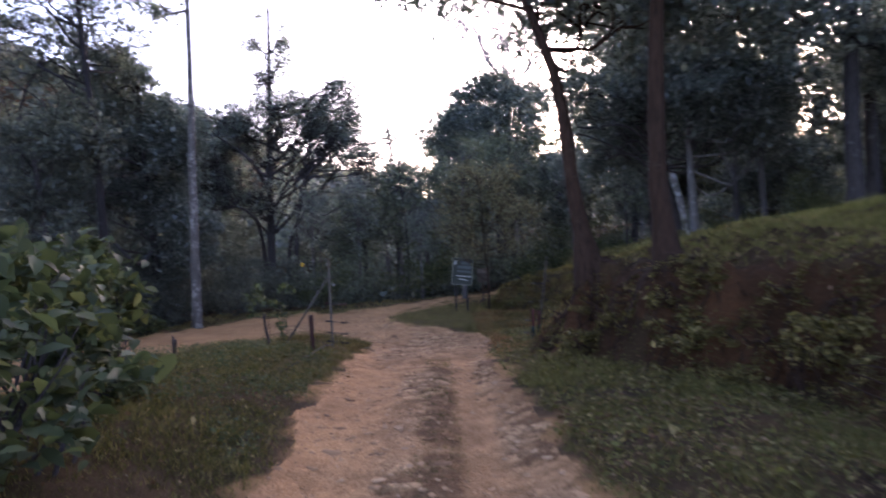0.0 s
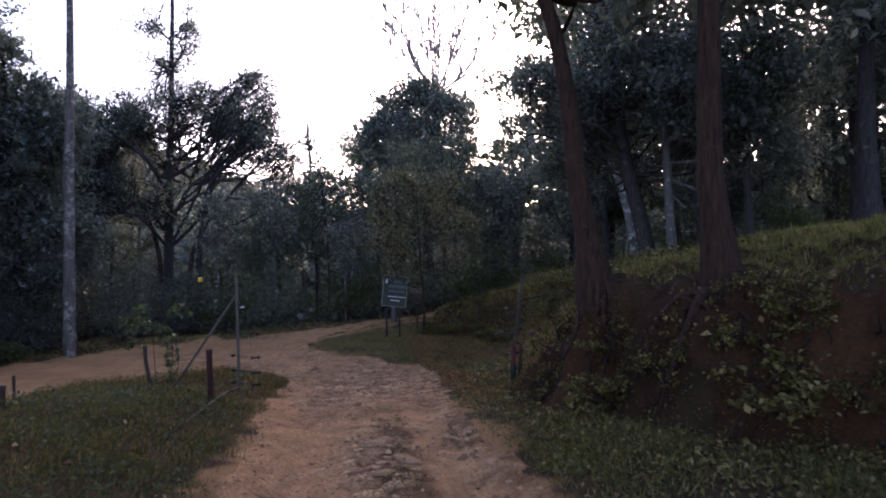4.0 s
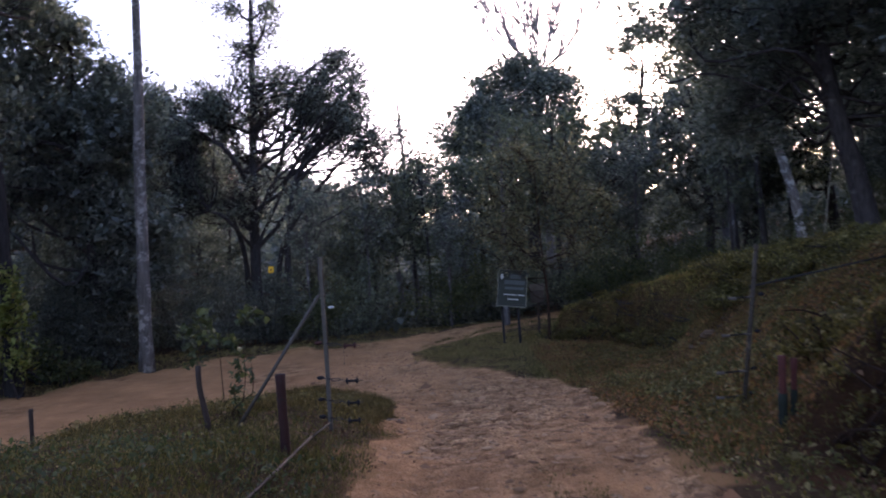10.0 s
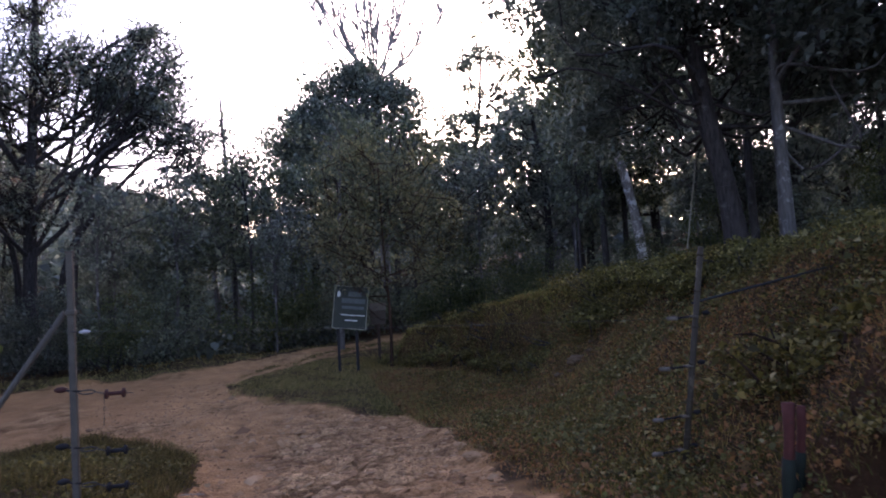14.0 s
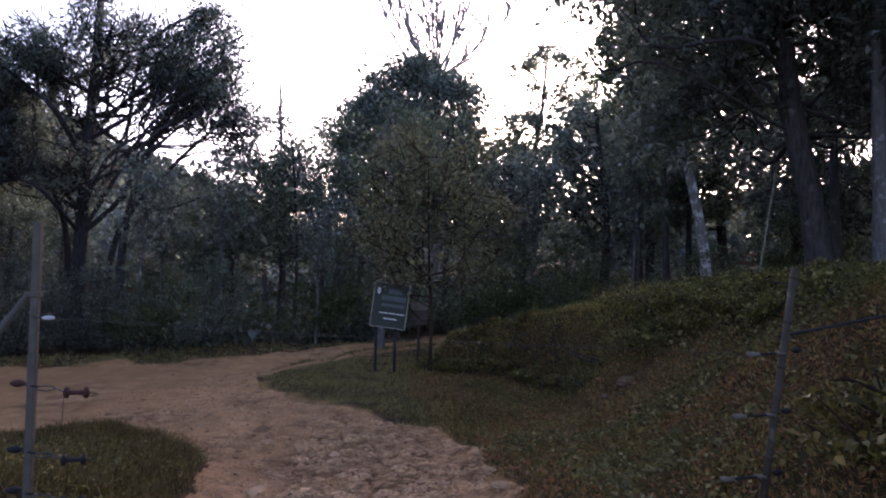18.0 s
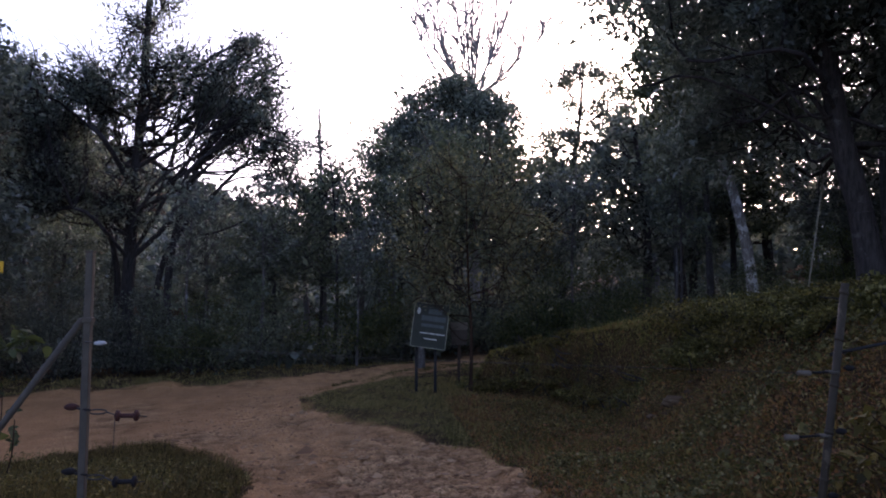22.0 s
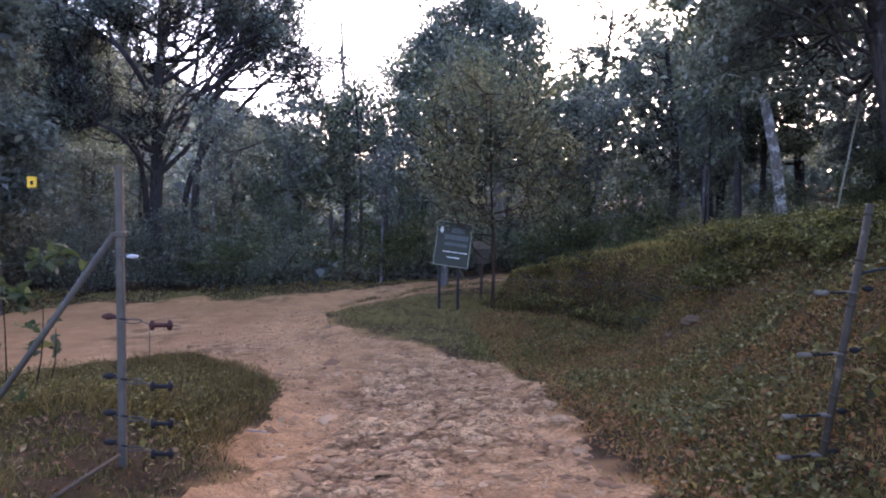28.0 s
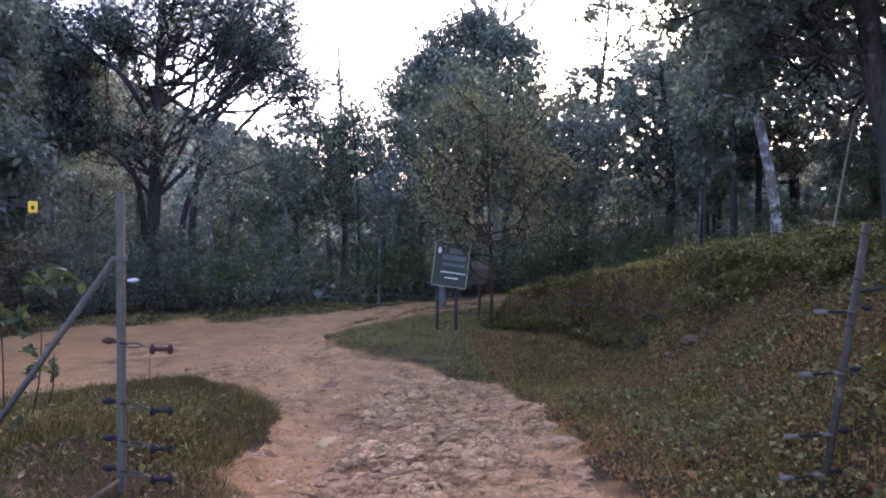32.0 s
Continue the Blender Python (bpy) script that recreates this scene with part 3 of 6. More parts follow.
on_face = (mid[:, 1] < 11 + 0.6 * lattice_noise(mid[:, 0], mid[:, 1], 0.6, 13)) & (mid[:, 1] > -12) & (mid[:, 0] > foot + 0.12 + 0.3 * lattice_noise(mid[:, 0], mid[:, 1], 0.5, 14)) & (mid[:, 0] < crest + 0.15 + 0.25 * lattice_noise(mid[:, 0], mid[:, 1], 0.6, 15))
is_road = edge > 0


def sheet(name, chosen, material, label, category):
    f = quads[chosen]
    used, inverse = np.unique(f.ravel(), return_inverse=True)
    ob = part_np(name, verts[used], inverse.reshape(-1, 4), material, soft=name == "ground")
    return tagged(ob, label, category, kind="structure")


ground = sheet("ground", ~is_road & ~on_face, SOIL, "rough forest ground of dark soil under grass and weeds", "ground")
def fill(ob, name, rule):
    """A number for each corner of a mesh, from its plan."""
    co = np.empty(len(ob.data.vertices) * 3, dtype=np.float32)
    ob.data.vertices.foreach_get("co", co)
    x, y = co[0::3].astype(float), co[1::3].astype(float)
    ob.data.attributes.new(name, "FLOAT", "POINT").data.foreach_set("value", rule(x, y).astype(np.float32))


fill(ground, "dust", lambda x, y: np.clip(ss(-0.26, 0.08, road_side(x, y) + 0.25 * lattice_noise(x, y, 0.45, 93) + 0.12 * lattice_noise(x, y, 0.15, 94)), 0, 0.9))
road = sheet("road", is_road, ROAD, "rutted orange dirt track with stones worn out of it", "road")
co = np.empty(len(road.data.vertices) * 3, dtype=np.float32)
road.data.vertices.foreach_get("co", co)
co = co.reshape(-1, 3)
cell, who = cobbles(co[:, 0] + 0.05 * lattice_noise(co[:, 0], co[:, 1], 0.3, 68), co[:, 1] + 0.05 * lattice_noise(co[:, 0], co[:, 1], 0.3, 69), 0.2, 70)
rut = np.clip(1 - stony(co[:, 0], co[:, 1]) * (0.35 + 0.75 * who) + 0.15 * lattice_noise(co[:, 0], co[:, 1], 0.25, 23), 0, 1)
strip = co[:, 0] + 0.3 + 0.012 * (co[:, 1] - 4)
early = 1 - ss(9, 12, co[:, 1])
even = 1 - 0.6 * ss(2.2, 3.6, -co[:, 0])
# the first term darkens the left-hand road, painting in the shade there
tone = 0.5 - 0.12 * ss(2.0, 3.6, -co[:, 0]) - 0.42 * early * np.exp(-((strip - 0.2 + 0.06 * lattice_noise(co[:, 0], co[:, 1], 0.3, 26)) / 0.19) ** 4) - 0.2 * early * ss(0.75, 1.1, strip) + (who - 0.5) * stony(co[:, 0], co[:, 1]) + 0.13 * even * lattice_noise(co[:, 0], co[:, 1], 0.8, 24) + 0.2 * even * lattice_noise(co[:, 0], co[:, 1], 0.13, 25) - 0.45 * (1 - cell) * stony(co[:, 0], co[:, 1])
road.data.attributes.new("tone", "FLOAT", "POINT").data.foreach_set("value", np.clip(tone, 0, 1).astype(np.float32))
road.data.attributes.new("rut", "FLOAT", "POINT").data.foreach_set("value", rut.astype(np.float32))
bank = sheet("earth_bank", on_face & ~is_road, BANK, "eroded reddish earth bank beside the track", "bank")


# ================= trees =================
def tree(name, path, radius, crowns, leaf, per_clump, bark, foliage, label, seed, clump=0.55, flare=1.7, limb=0.34, group="", roots=0, category="tree", sides=10, gaps=0.0, twigs=0, clear=0.3, rise=0.8, fork=8, deep=0.25, stout=1.0, swell=0.28, root_size=0.42, reach_most=1.1):
    """A tree: a bent tapering trunk, limbs out to each clump of a crown given by ellipsoids (x, y, z, rx, ry, rz, clumps), and leaves."""
    rng = np.random.default_rng(seed)
    bx, by = path[0][0], path[0][1]
    bz = path[0][2] if path[0][2] is not None else z_at(bx, by)
    root = thing(name, bx, by, bz, label, category, group)
    p = np.array([(x - bx, y - by, (z if z is not None else bz) - bz) for x, y, z in path], dtype=float)
    p[0, 2] -= deep
    line = bent(p, 22)
    s = np.linspace(0, 1, 22)
    r = radius * (1 - 0.72 * s) * (1 + (flare - 1) * np.exp(-np.maximum(0, line[:, 2]) / swell))
    pieces = [tube(line, r, sides, wobble=0.05, seed=seed)]
    for k in range(roots):
        a = 2 * np.pi * k / roots + rng.uniform(-0.3, 0.3)
        reach = rng.uniform(0.5, 1.0) * reach_most
        turn_ = rng.uniform(-0.5, 0.5)
        way = [(0.0, 0.0, 0.3)]
        for s in (0.18, 0.4, 0.65, 1.0):
            ex, ey = np.cos(a + turn_ * s) * reach * s, np.sin(a + turn_ * s) * reach * s
            ez = z_at(bx + ex, by + ey) - bz
            way.append((ex, ey, max(ez, -0.75) + 0.035 - 0.07 * s))
        rv, rf = tube(bent(way, 12), np.linspace(radius * root_size, 0.018, 12), 7, wobble=0.1, seed=seed + k)
        part_np("root", rv, rf, bark, root, soft=True)
    v, f = joined(pieces)
    part_np("trunk", v, f, bark, root, soft=True)
    centres = []
    for cx, cy, cz, rx, ry, rz, n in crowns:
        c = in_ball(n, rng) * (rx, ry, rz) + (cx - bx, cy - by, cz - bz)
        centres.append(c)
    centres = np.concatenate(centres)
    points = []
    heads = centres[rng.choice(len(centres), max(2, len(centres) // fork), replace=False)]
    owner = np.argmin(np.linalg.norm(centres[:, None] - heads[None], axis=2), axis=1)
    for h in range(len(heads)):
        mine, limbs = centres[owner == h], []
        goal = mine.mean(0)
        reach = np.hypot(line[:, 0] - goal[0], line[:, 1] - goal[1])
        want = goal[2] - rng.uniform(0.4, 1.0) * rise * reach.min() - 0.2
        k = int(np.clip(np.argmin(np.abs(line[:, 2] - want)), int(22 * clear), 20))
        start = line[k]
        far = np.linalg.norm(goal - start)
        bend = rng.normal(0, 0.13, (3, 3)) * far
        main = bent([start, start * 0.7 + goal * 0.3 + bend[0] + (0, 0, -0.04 * far), start * 0.4 + goal * 0.6 + bend[1], goal + bend[2] * 0.5], 12)
        thick = min(r[k] * 0.6, limb * radius * rng.uniform(0.6, 1.1))
        limbs.append(tube(main, np.linspace(thick, max(0.01, thick * 0.25 * stout), 12), 6, cap=False))
        for c in mine:
            a = main[rng.integers(5, 12)]
            gap = np.linalg.norm(c - a)
            m = (a + c) / 2 + rng.normal(0, 0.12, 3) * gap
            limbs.append(tube(bent([a, m, c], 4), np.linspace(min(thick * 0.4 * stout, 0.028 * stout), 0.006 * stout, 4), 3, cap=False))
            for _ in range(twigs):
                e = c + rng.normal(0, clump * 0.9, 3) + (0, 0, clump * 0.4)
                s0 = m if rng.random() < 0.6 else c
                limbs.append(tube([s0, (s0 + e) / 2 + rng.normal(0, 0.06, 3), e], np.linspace(0.014, 0.005, 3) * stout, 3, cap=False))
            n = rng.poisson(per_clump)
            if rng.random() < gaps:
                n = int(n * 0.15)
            points.append(c + rng.normal(size=(n, 3)) * clump * (0.55, 0.55, 0.4) * rng.uniform(0.6, 1.35))
        v, f = joined(limbs)
        part_np("limb", v, f, bark, root, soft=True)
    points = np.concatenate(points)
    if len(points):
        v, q = leaves(points, leaf, rng)
        part_np("crown", v, q, foliage, root)
    return root


def bush(name, x, y, shapes, leaf, count, foliage, label, seed, category="bush", stems=9, group="", width=0.55, bark=None, oval=False, thick=0.016):
    """Leafy stems: ellipsoids of leaves (dx, dy, dz, rx, ry, rz) over the ground, thicker on the outside."""
    rng = np.random.default_rng(seed)
    z = z_at(x, y)
    root = thing(name, x, y, z, label, category, group)
    pts = []
    volume = np.array([s[3] * s[4] * s[5] for s in shapes]) ** 0.7
    for s, share in zip(shapes, volume / volume.sum()):
        n = int(count * share)
        knots = in_ball(max(6, n // 55), rng, 0.55) * s[3:6] + s[0:3]
        p = knots[rng.integers(0, len(knots), n)] + rng.normal(size=(n, 3)) * np.array(s[3:6]) * 0.17
        low = land(p[:, 0] + x, p[:, 1] + y) - z + 0.02
        p[:, 2] = np.maximum(p[:, 2], low + rng.uniform(0, 0.12, n))
        pts.append(p)
        for k in range(max(1 if stems < 4 else 2, int(stems * share))):
            e = np.array(s[0:3]) + in_ball(1, rng, 0.6)[0] * np.array(s[3:6])
            b = np.array([s[0] * 0.7 + rng.normal(0, 0.08 + s[3] * 0.2), s[1] * 0.7 + rng.normal(0, 0.08 + s[4] * 0.2), 0])
            b[2] = float(land(b[0] + x, b[1] + y)) - z - 0.06
            e[2] = max(e[2], b[2] + 0.2)
            v, f = tube(bent([b, (b + e) / 2 + rng.normal(0, 0.06, 3), e], 6), np.linspace(thick + 0.006 * s[5], 0.004, 6), 5)
            part_np("stem", v, f, bark or BARK_DARK, root, soft=True)
    v, q = (oval_leaves if oval else leaves)(np.concatenate(pts), leaf, rng, width=width)
    part_np("foliage", v, q, foliage, root)
    return root


# the two rough-barked trees on the earth bank
tree("bank_tree", [(2.2, 10.1, None), (2.1, 10.1, 1.3), (1.97, 10.1, 2.1), (1.88, 10.1, 3.2), (1.74, 10.15, 4.0), (1.45, 10.2, 4.9), (1.1, 10.4, 7.0)], 0.13,
     [(0.5, 10.8, 6.0, 1.6, 1.6, 0.7, 26), (1.8, 11.2, 6.6, 1.9, 1.8, 1.4, 44), (2.9, 10.8, 4.9, 1.4, 1.6, 0.8, 30)], 0.13, 150, BARK_RED, LEAF_DARK,
     "dark reddish-barked tree with spreading roots on the earth bank", 21, 0.55, 1.9, roots=9, clear=0.55, deep=0.5, swell=0.3, root_size=0.5, reach_most=0.9, gaps=0.42, rise=1.1, stout=1.4)
tree("bank_tree", [(2.92, 8.8, None), (2.86, 8.8, 1.4), (2.81, 8.8, 2.1), (2.84, 8.8, 3.3), (2.95, 8.85, 5.0), (3.1, 9, 8.5)], 0.14,
     [(3.4, 9.2, 5.9, 2.2, 2.0, 1.4, 56), (4.6, 9.8, 4.9, 1.5, 1.6, 0.9, 36), (2.6, 8.4, 7.2, 2.0, 2.0, 1.2, 30)], 0.13, 150, BARK_RED, LEAF_DARK,
     "dark reddish-barked tree rooted in the top of the earth bank", 22, 0.55, 1.8, roots=10, clear=0.55, deep=0.5, swell=0.3, root_size=0.5, reach_most=0.9, gaps=0.42, rise=1.1, stout=1.4)
# the leaning dark tree on the grassy rise, beyond the gate
tree("rise_tree", [(5.95, 17.1, None), (5.75, 17.1, 2.0), (5.5, 17.1, 3.0), (5.3, 17.1, 4.4), (5.1, 17.2, 6.5), (5.0, 17.4, 9.0)], 0.18,
     [(4.5, 17.8, 4.7, 1.0, 1.3, 0.9, 44), (5.7, 17.4, 5.4, 1.9, 1.7, 1.2, 84), (4.7, 18.4, 3.5, 0.8, 1.0, 0.7, 34), (7.2, 17.0, 4.3, 1.3, 1.4, 1.0, 72), (5.6, 17.6, 7.4, 2.3, 2.0, 1.3, 50), (6.5, 17.6, 3.4, 0.5, 0.8, 0.4, 10), (3.2, 18.0, 5.2, 0.9, 0.9, 0.4, 16)], 0.088, 175, BARK_DARK, LEAF_DARK,
     "leaning dark-trunked tree with a heavy low crown on the grassy rise", 23, 0.46, 1.5, roots=5, gaps=0.15, rise=1.0, limb=0.2, fork=5)
tree("rise_tree", [(6.0, 16.2, None), (5.98, 16.2, 1.8), (5.95, 16.2, 3.2), (6.1, 16.3, 7.0)], 0.11,
     [(6.3, 16.4, 6.0, 1.6, 1.6, 1.2, 40), (6.9, 15.4, 4.6, 1.6, 1.4, 1.0, 56), (7.6, 15.6, 3.4, 0.9, 1.0, 0.6, 20)], 0.11, 130, BARK_GREY, LEAF_DARK, "slim grey-barked tree beside the rise", 24, 0.5, 1.3)
# the pale lichened tree
tree("pale_tree", [(9.05, 25.0, None), (8.75, 25.0, 2.4), (8.3, 25.0, 4.1), (7.4, 25.0, 6.0), (6.6, 25.0, 7.4), (5.9, 25.0, 9.4)], 0.155,
     [(8.6, 25.2, 9.0, 2.2, 2.0, 1.5, 52), (7.3, 25.2, 6.8, 1.1, 1.4, 1.3, 44), (9.6, 25.4, 6.8, 1.8, 1.8, 1.3, 46), (8.0, 25.6, 5.0, 1.3, 1.2, 0.9, 30), (6.4, 25.2, 9.4, 1.2, 1.4, 0.8, 22)], 0.14, 105, BARK_PALE, LEAF_MID,
     "leaning tree with a pale lichen-blotched trunk", 25, 0.6, 1.4)
tree("pale_tree", [(8.4, 26.0, None), (8.3, 26.0, 2.6), (8.25, 26.0, 6.0)], 0.12, [(8.2, 26.2, 5.6, 1.4, 1.3, 1.3, 26)], 0.14, 140, BARK_DUSK, LEAF_MID,
     "slim dusky-barked tree among dark bushes", 26, 0.5, 1.3)
# the straight grey trunk beside the left-hand road
tree("tall_tree", [(-8.2, 22.3, None), (-8.1, 22.3, 3.4), (-7.97, 22.3, 7.0), (-7.9, 22.3, 10.6), (-7.87, 22.3, 13.6)], 0.165,
     [(-9.0, 22.6, 10.0, 1.2, 1.2, 0.7, 10), (-7.6, 22.3, 13.3, 2.0, 2.0, 1.4, 26)], 0.14, 90, BARK_MOTTLED, LEAF_DARK,
     "tall straight tree with a bare smooth grey trunk beside the road", 27, 0.5, 1.25, sides=12, clear=0.62)
# the broad tree across the road, with a straight leader above a flat crown
tree("broad_tree", [(-7.3, 28.6, None), (-7.15, 28.6, 3.5), (-7.0, 28.6, 6.5), (-6.9, 28.6, 9.0), (-6.8, 28.6, 11.5)], 0.21,
     [(-6.9, 28.8, 7.0, 2.2, 1.8, 1.15, 100), (-4.4, 28.8, 6.9, 1.3, 1.4, 1.25, 66), (-9.2, 28.6, 6.2, 1.5, 1.4, 1.3, 60), (-3.7, 28.6, 5.6, 0.7, 1.0, 0.5, 12), (-4.2, 28.6, 8.0, 0.5, 0.7, 0.45, 14), (-6.3, 28.6, 5.4, 2.3, 1.4, 0.5, 20), (-9.2, 28.4, 4.0, 1.7, 1.3, 1.2, 70), (-10.6, 28.4, 6.4, 1.2, 1.2, 1.3, 44), (-7.2, 28.2, 3.6, 1.2, 1.0, 0.8, 22), (-6.9, 28.6, 9.7, 1.15, 1.0, 1.7, 34)], 0.088, 150, BARK_DARK, LEAF_DARK,
     "broad dark tree with a rounded open crown above several trunks", 28, 0.5, 1.3, gaps=0.22, twigs=2, clear=0.22, rise=1.5, stout=1.6, limb=0.36, fork=15)
tree("broad_tree", [(-6.2, 28.9, None), (-6.1, 28.9, 2.6), (-5.6, 28.9, 4.4), (-4.6, 28.9, 6.6)], 0.14,
     [(-4.4, 28.9, 6.6, 1.7, 1.4, 0.9, 34), (-3.4, 28.8, 4.9, 1.3, 1.0, 0.5, 24)], 0.1, 60, BARK_DARK, LEAF_DARK, "forked dark tree standing close to a larger one", 29, 0.4, 1.3, gaps=0.1, twigs=2, clear=0.25, rise=1.7, stout=1.7)
tree("broad_tree", [(-6.5, 29.2, None), (-6.35, 29.2, 2.2), (-5.0, 29.2, 4.0), (-3.4, 29.1, 5.6)], 0.12,
     [(-3.7, 29.1, 5.4, 1.1, 1.0, 0.45, 24), (-2.9, 29.0, 4.2, 1.0, 0.8, 0.35, 16)], 0.09, 60, BARK_DARK, LEAF_DARK, "dark tree with a trunk leaning out over the road", 291, 0.38, 1.3, gaps=0.15, twigs=2, clear=0.4, rise=1.0, stout=1.7)
tree("broad_tree", [(-7.7, 28.9, None), (-7.8, 28.9, 2.5), (-8.6, 28.8, 4.4), (-9.8, 28.7, 6.4)], 0.12,
     [(-9.6, 28.7, 6.6, 1.5, 1.2, 0.9, 34), (-9.6, 28.6, 4.6, 1.5, 1.1, 0.9, 36)], 0.09, 110, BARK_DARK, LEAF_DARK, "dark tree with a trunk leaning away from a larger one", 292, 0.4, 1.3, gaps=0.15, twigs=2, clear=0.35, rise=1.2, stout=1.7)
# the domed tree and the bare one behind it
# its light grey-green leaves stand in for haze over the dome
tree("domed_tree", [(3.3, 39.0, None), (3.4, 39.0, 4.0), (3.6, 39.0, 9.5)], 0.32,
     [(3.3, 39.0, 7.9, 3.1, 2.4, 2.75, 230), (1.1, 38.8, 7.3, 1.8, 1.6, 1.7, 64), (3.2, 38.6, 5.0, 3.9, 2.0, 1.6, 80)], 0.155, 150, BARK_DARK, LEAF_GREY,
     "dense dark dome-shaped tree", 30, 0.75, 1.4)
def fan_tree(x, y, fork_z, top_z, half, radius, label, seed):
    """A nearly leafless tree: a clean trunk that splits into many steep forking limbs."""
    rng = np.random.default_rng(seed)
    z = z_at(x, y)
    root = thing("bare_tree", x, y, z, label, "tree")
    v, f = tube(bent([(0.1, 0, -0.3), (0.05, 0, 3.0), (-0.05, 0, fork_z - z - 1.5), (0, 0, fork_z - z)], 14), np.linspace(radius, radius * 0.7, 14), 9, wobble=0.04, seed=seed)
    part_np("trunk", v, f, BARK_VEILED, root, soft=True)
    points = []
    for k in range(13):
        a = -1 + 2 * k / 12
        base = np.array([0, 0, fork_z - z - rng.uniform(0.0, 1.0)])
        tip = np.array([half * a * rng.uniform(0.8, 1.1), rng.normal(0, 0.6), top_z - z - 1.5 * a * a + rng.normal(0, 0.4)])
        turn_ = base * 0.55 + tip * 0.45 + np.array([0.18 * half * a, 0, -0.1]) + rng.normal(0, 0.15, 3)
        main = bent([base, turn_, tip], 14)
        pieces = [tube(main, np.linspace(radius * 0.28, 0.024, 14), 6, cap=False)]
        for j in range(11):
            s = main[rng.integers(3, 13)]
            e = s + np.array([rng.normal(0.25 * a, 0.55), rng.normal(0, 0.4), rng.uniform(0.7, 1.7)])
            twig = bent([s, (s + e) / 2 + rng.normal(0, 0.12, 3), e], 7)
            pieces.append(tube(twig, np.linspace(0.04, 0.022, 7), 4, cap=False))
            for _ in range(4):
                s2 = twig[rng.integers(2, 7)]
                e2 = s2 + np.array([rng.normal(0.1 * a, 0.3), rng.normal(0, 0.3), rng.uniform(0.15, 0.7)])
                pieces.append(tube([s2, (s2 + e2) / 2 + rng.normal(0, 0.05, 3), e2], [0.025, 0.02, 0.016], 3, cap=False))
                if rng.random() < 0.16:
                    points.append(e2 + rng.normal(0, 0.14, (6, 3)))
        v, f = joined(pieces)
        part_np("limb", v, f, BARK_VEILED, root, soft=True)
    v, q = leaves(np.concatenate(points), 0.1, rng)
    part_np("crown", v, q, LEAF_GREY, root, "few scattered leaves")
    return root


fan_tree(4.3, 40.5, 10.6, 16.2, 3.6, 0.24, "nearly leafless grey tree with fanning bare limbs", 31)
# the thin twiggy tree in the gap
tree("thin_tree", [(-2.3, 37.0, None), (-2.5, 37.0, 4.0), (-2.7, 37.0, 8.6)], 0.15,
     [(-2.4, 37.0, 4.2, 1.4, 1.2, 1.2, 34), (-2.6, 37.0, 6.6, 0.8, 0.7, 1.5, 16)], 0.14, 22, BARK_GREY, LEAF_GREY, "thin grey twiggy tree with few leaves", 32, 0.4, 1.3, twigs=3, stout=2.2)
# the olive-leaved tree beside the sign board
tree("olive_tree", [(1.4, 22.5, None), (1.42, 22.5, 0.2), (1.36, 22.5, 1.2), (1.3, 22.5, 3.4)], 0.038,
     [(0.4, 22.6, 2.1, 0.9, 1.0, 0.75, 40), (2.4, 22.6, 2.1, 0.9, 1.0, 0.75, 40), (1.3, 22.6, 3.3, 1.4, 1.0, 0.8, 46), (1.5, 22.7, 1.2, 1.8, 1.0, 0.45, 38)], 0.07, 70, BARK_RED, LEAF_OLIVE,
     "small olive-green tree with a thin reddish trunk beside the sign board", 33, 0.34, 1.3, gaps=0.1, twigs=1)
tree("roadside_tree", [(0.72, 26.3, -1.1), (0.78, 26.3, 1.2), (0.86, 26.3, 3.4), (0.9, 26.3, 4.6)], 0.1,
     [(0.9, 26.4, 4.6, 1.2, 1.1, 0.9, 24)], 0.11, 45, BARK_GREY, LEAF_MID, "straight grey-trunked tree behind the sign board", 34, 0.45, 1.2)
# the sparse tree right of the dome
tree("sparse_tree", [(9.2, 44.0, None), (9.8, 44.0, 5.0), (10.6, 44.0, 10.0), (10.9, 44.0, 13.5)], 0.2,
     [(11.4, 44.0, 11.8, 2.7, 1.8, 1.9, 70), (9.4, 44.0, 8.8, 1.6, 1.6, 1.7, 50), (12.8, 44, 8.4, 1.9, 1.6, 1.6, 60)], 0.12, 150, BARK_DARK, LEAF_DARK, "sparse open tree with thin leaning limbs", 35, 0.5, 1.3, twigs=2, stout=2.0)

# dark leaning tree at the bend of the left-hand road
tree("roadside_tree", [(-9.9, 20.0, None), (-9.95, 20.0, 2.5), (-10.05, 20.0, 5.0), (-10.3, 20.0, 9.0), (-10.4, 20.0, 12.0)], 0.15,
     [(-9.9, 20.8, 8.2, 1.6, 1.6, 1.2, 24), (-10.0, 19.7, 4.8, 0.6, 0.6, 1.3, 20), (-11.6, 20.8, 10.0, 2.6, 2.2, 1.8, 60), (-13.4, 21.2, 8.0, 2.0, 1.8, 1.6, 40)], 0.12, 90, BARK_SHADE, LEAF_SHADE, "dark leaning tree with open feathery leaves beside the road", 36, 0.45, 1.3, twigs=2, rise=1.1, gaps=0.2)
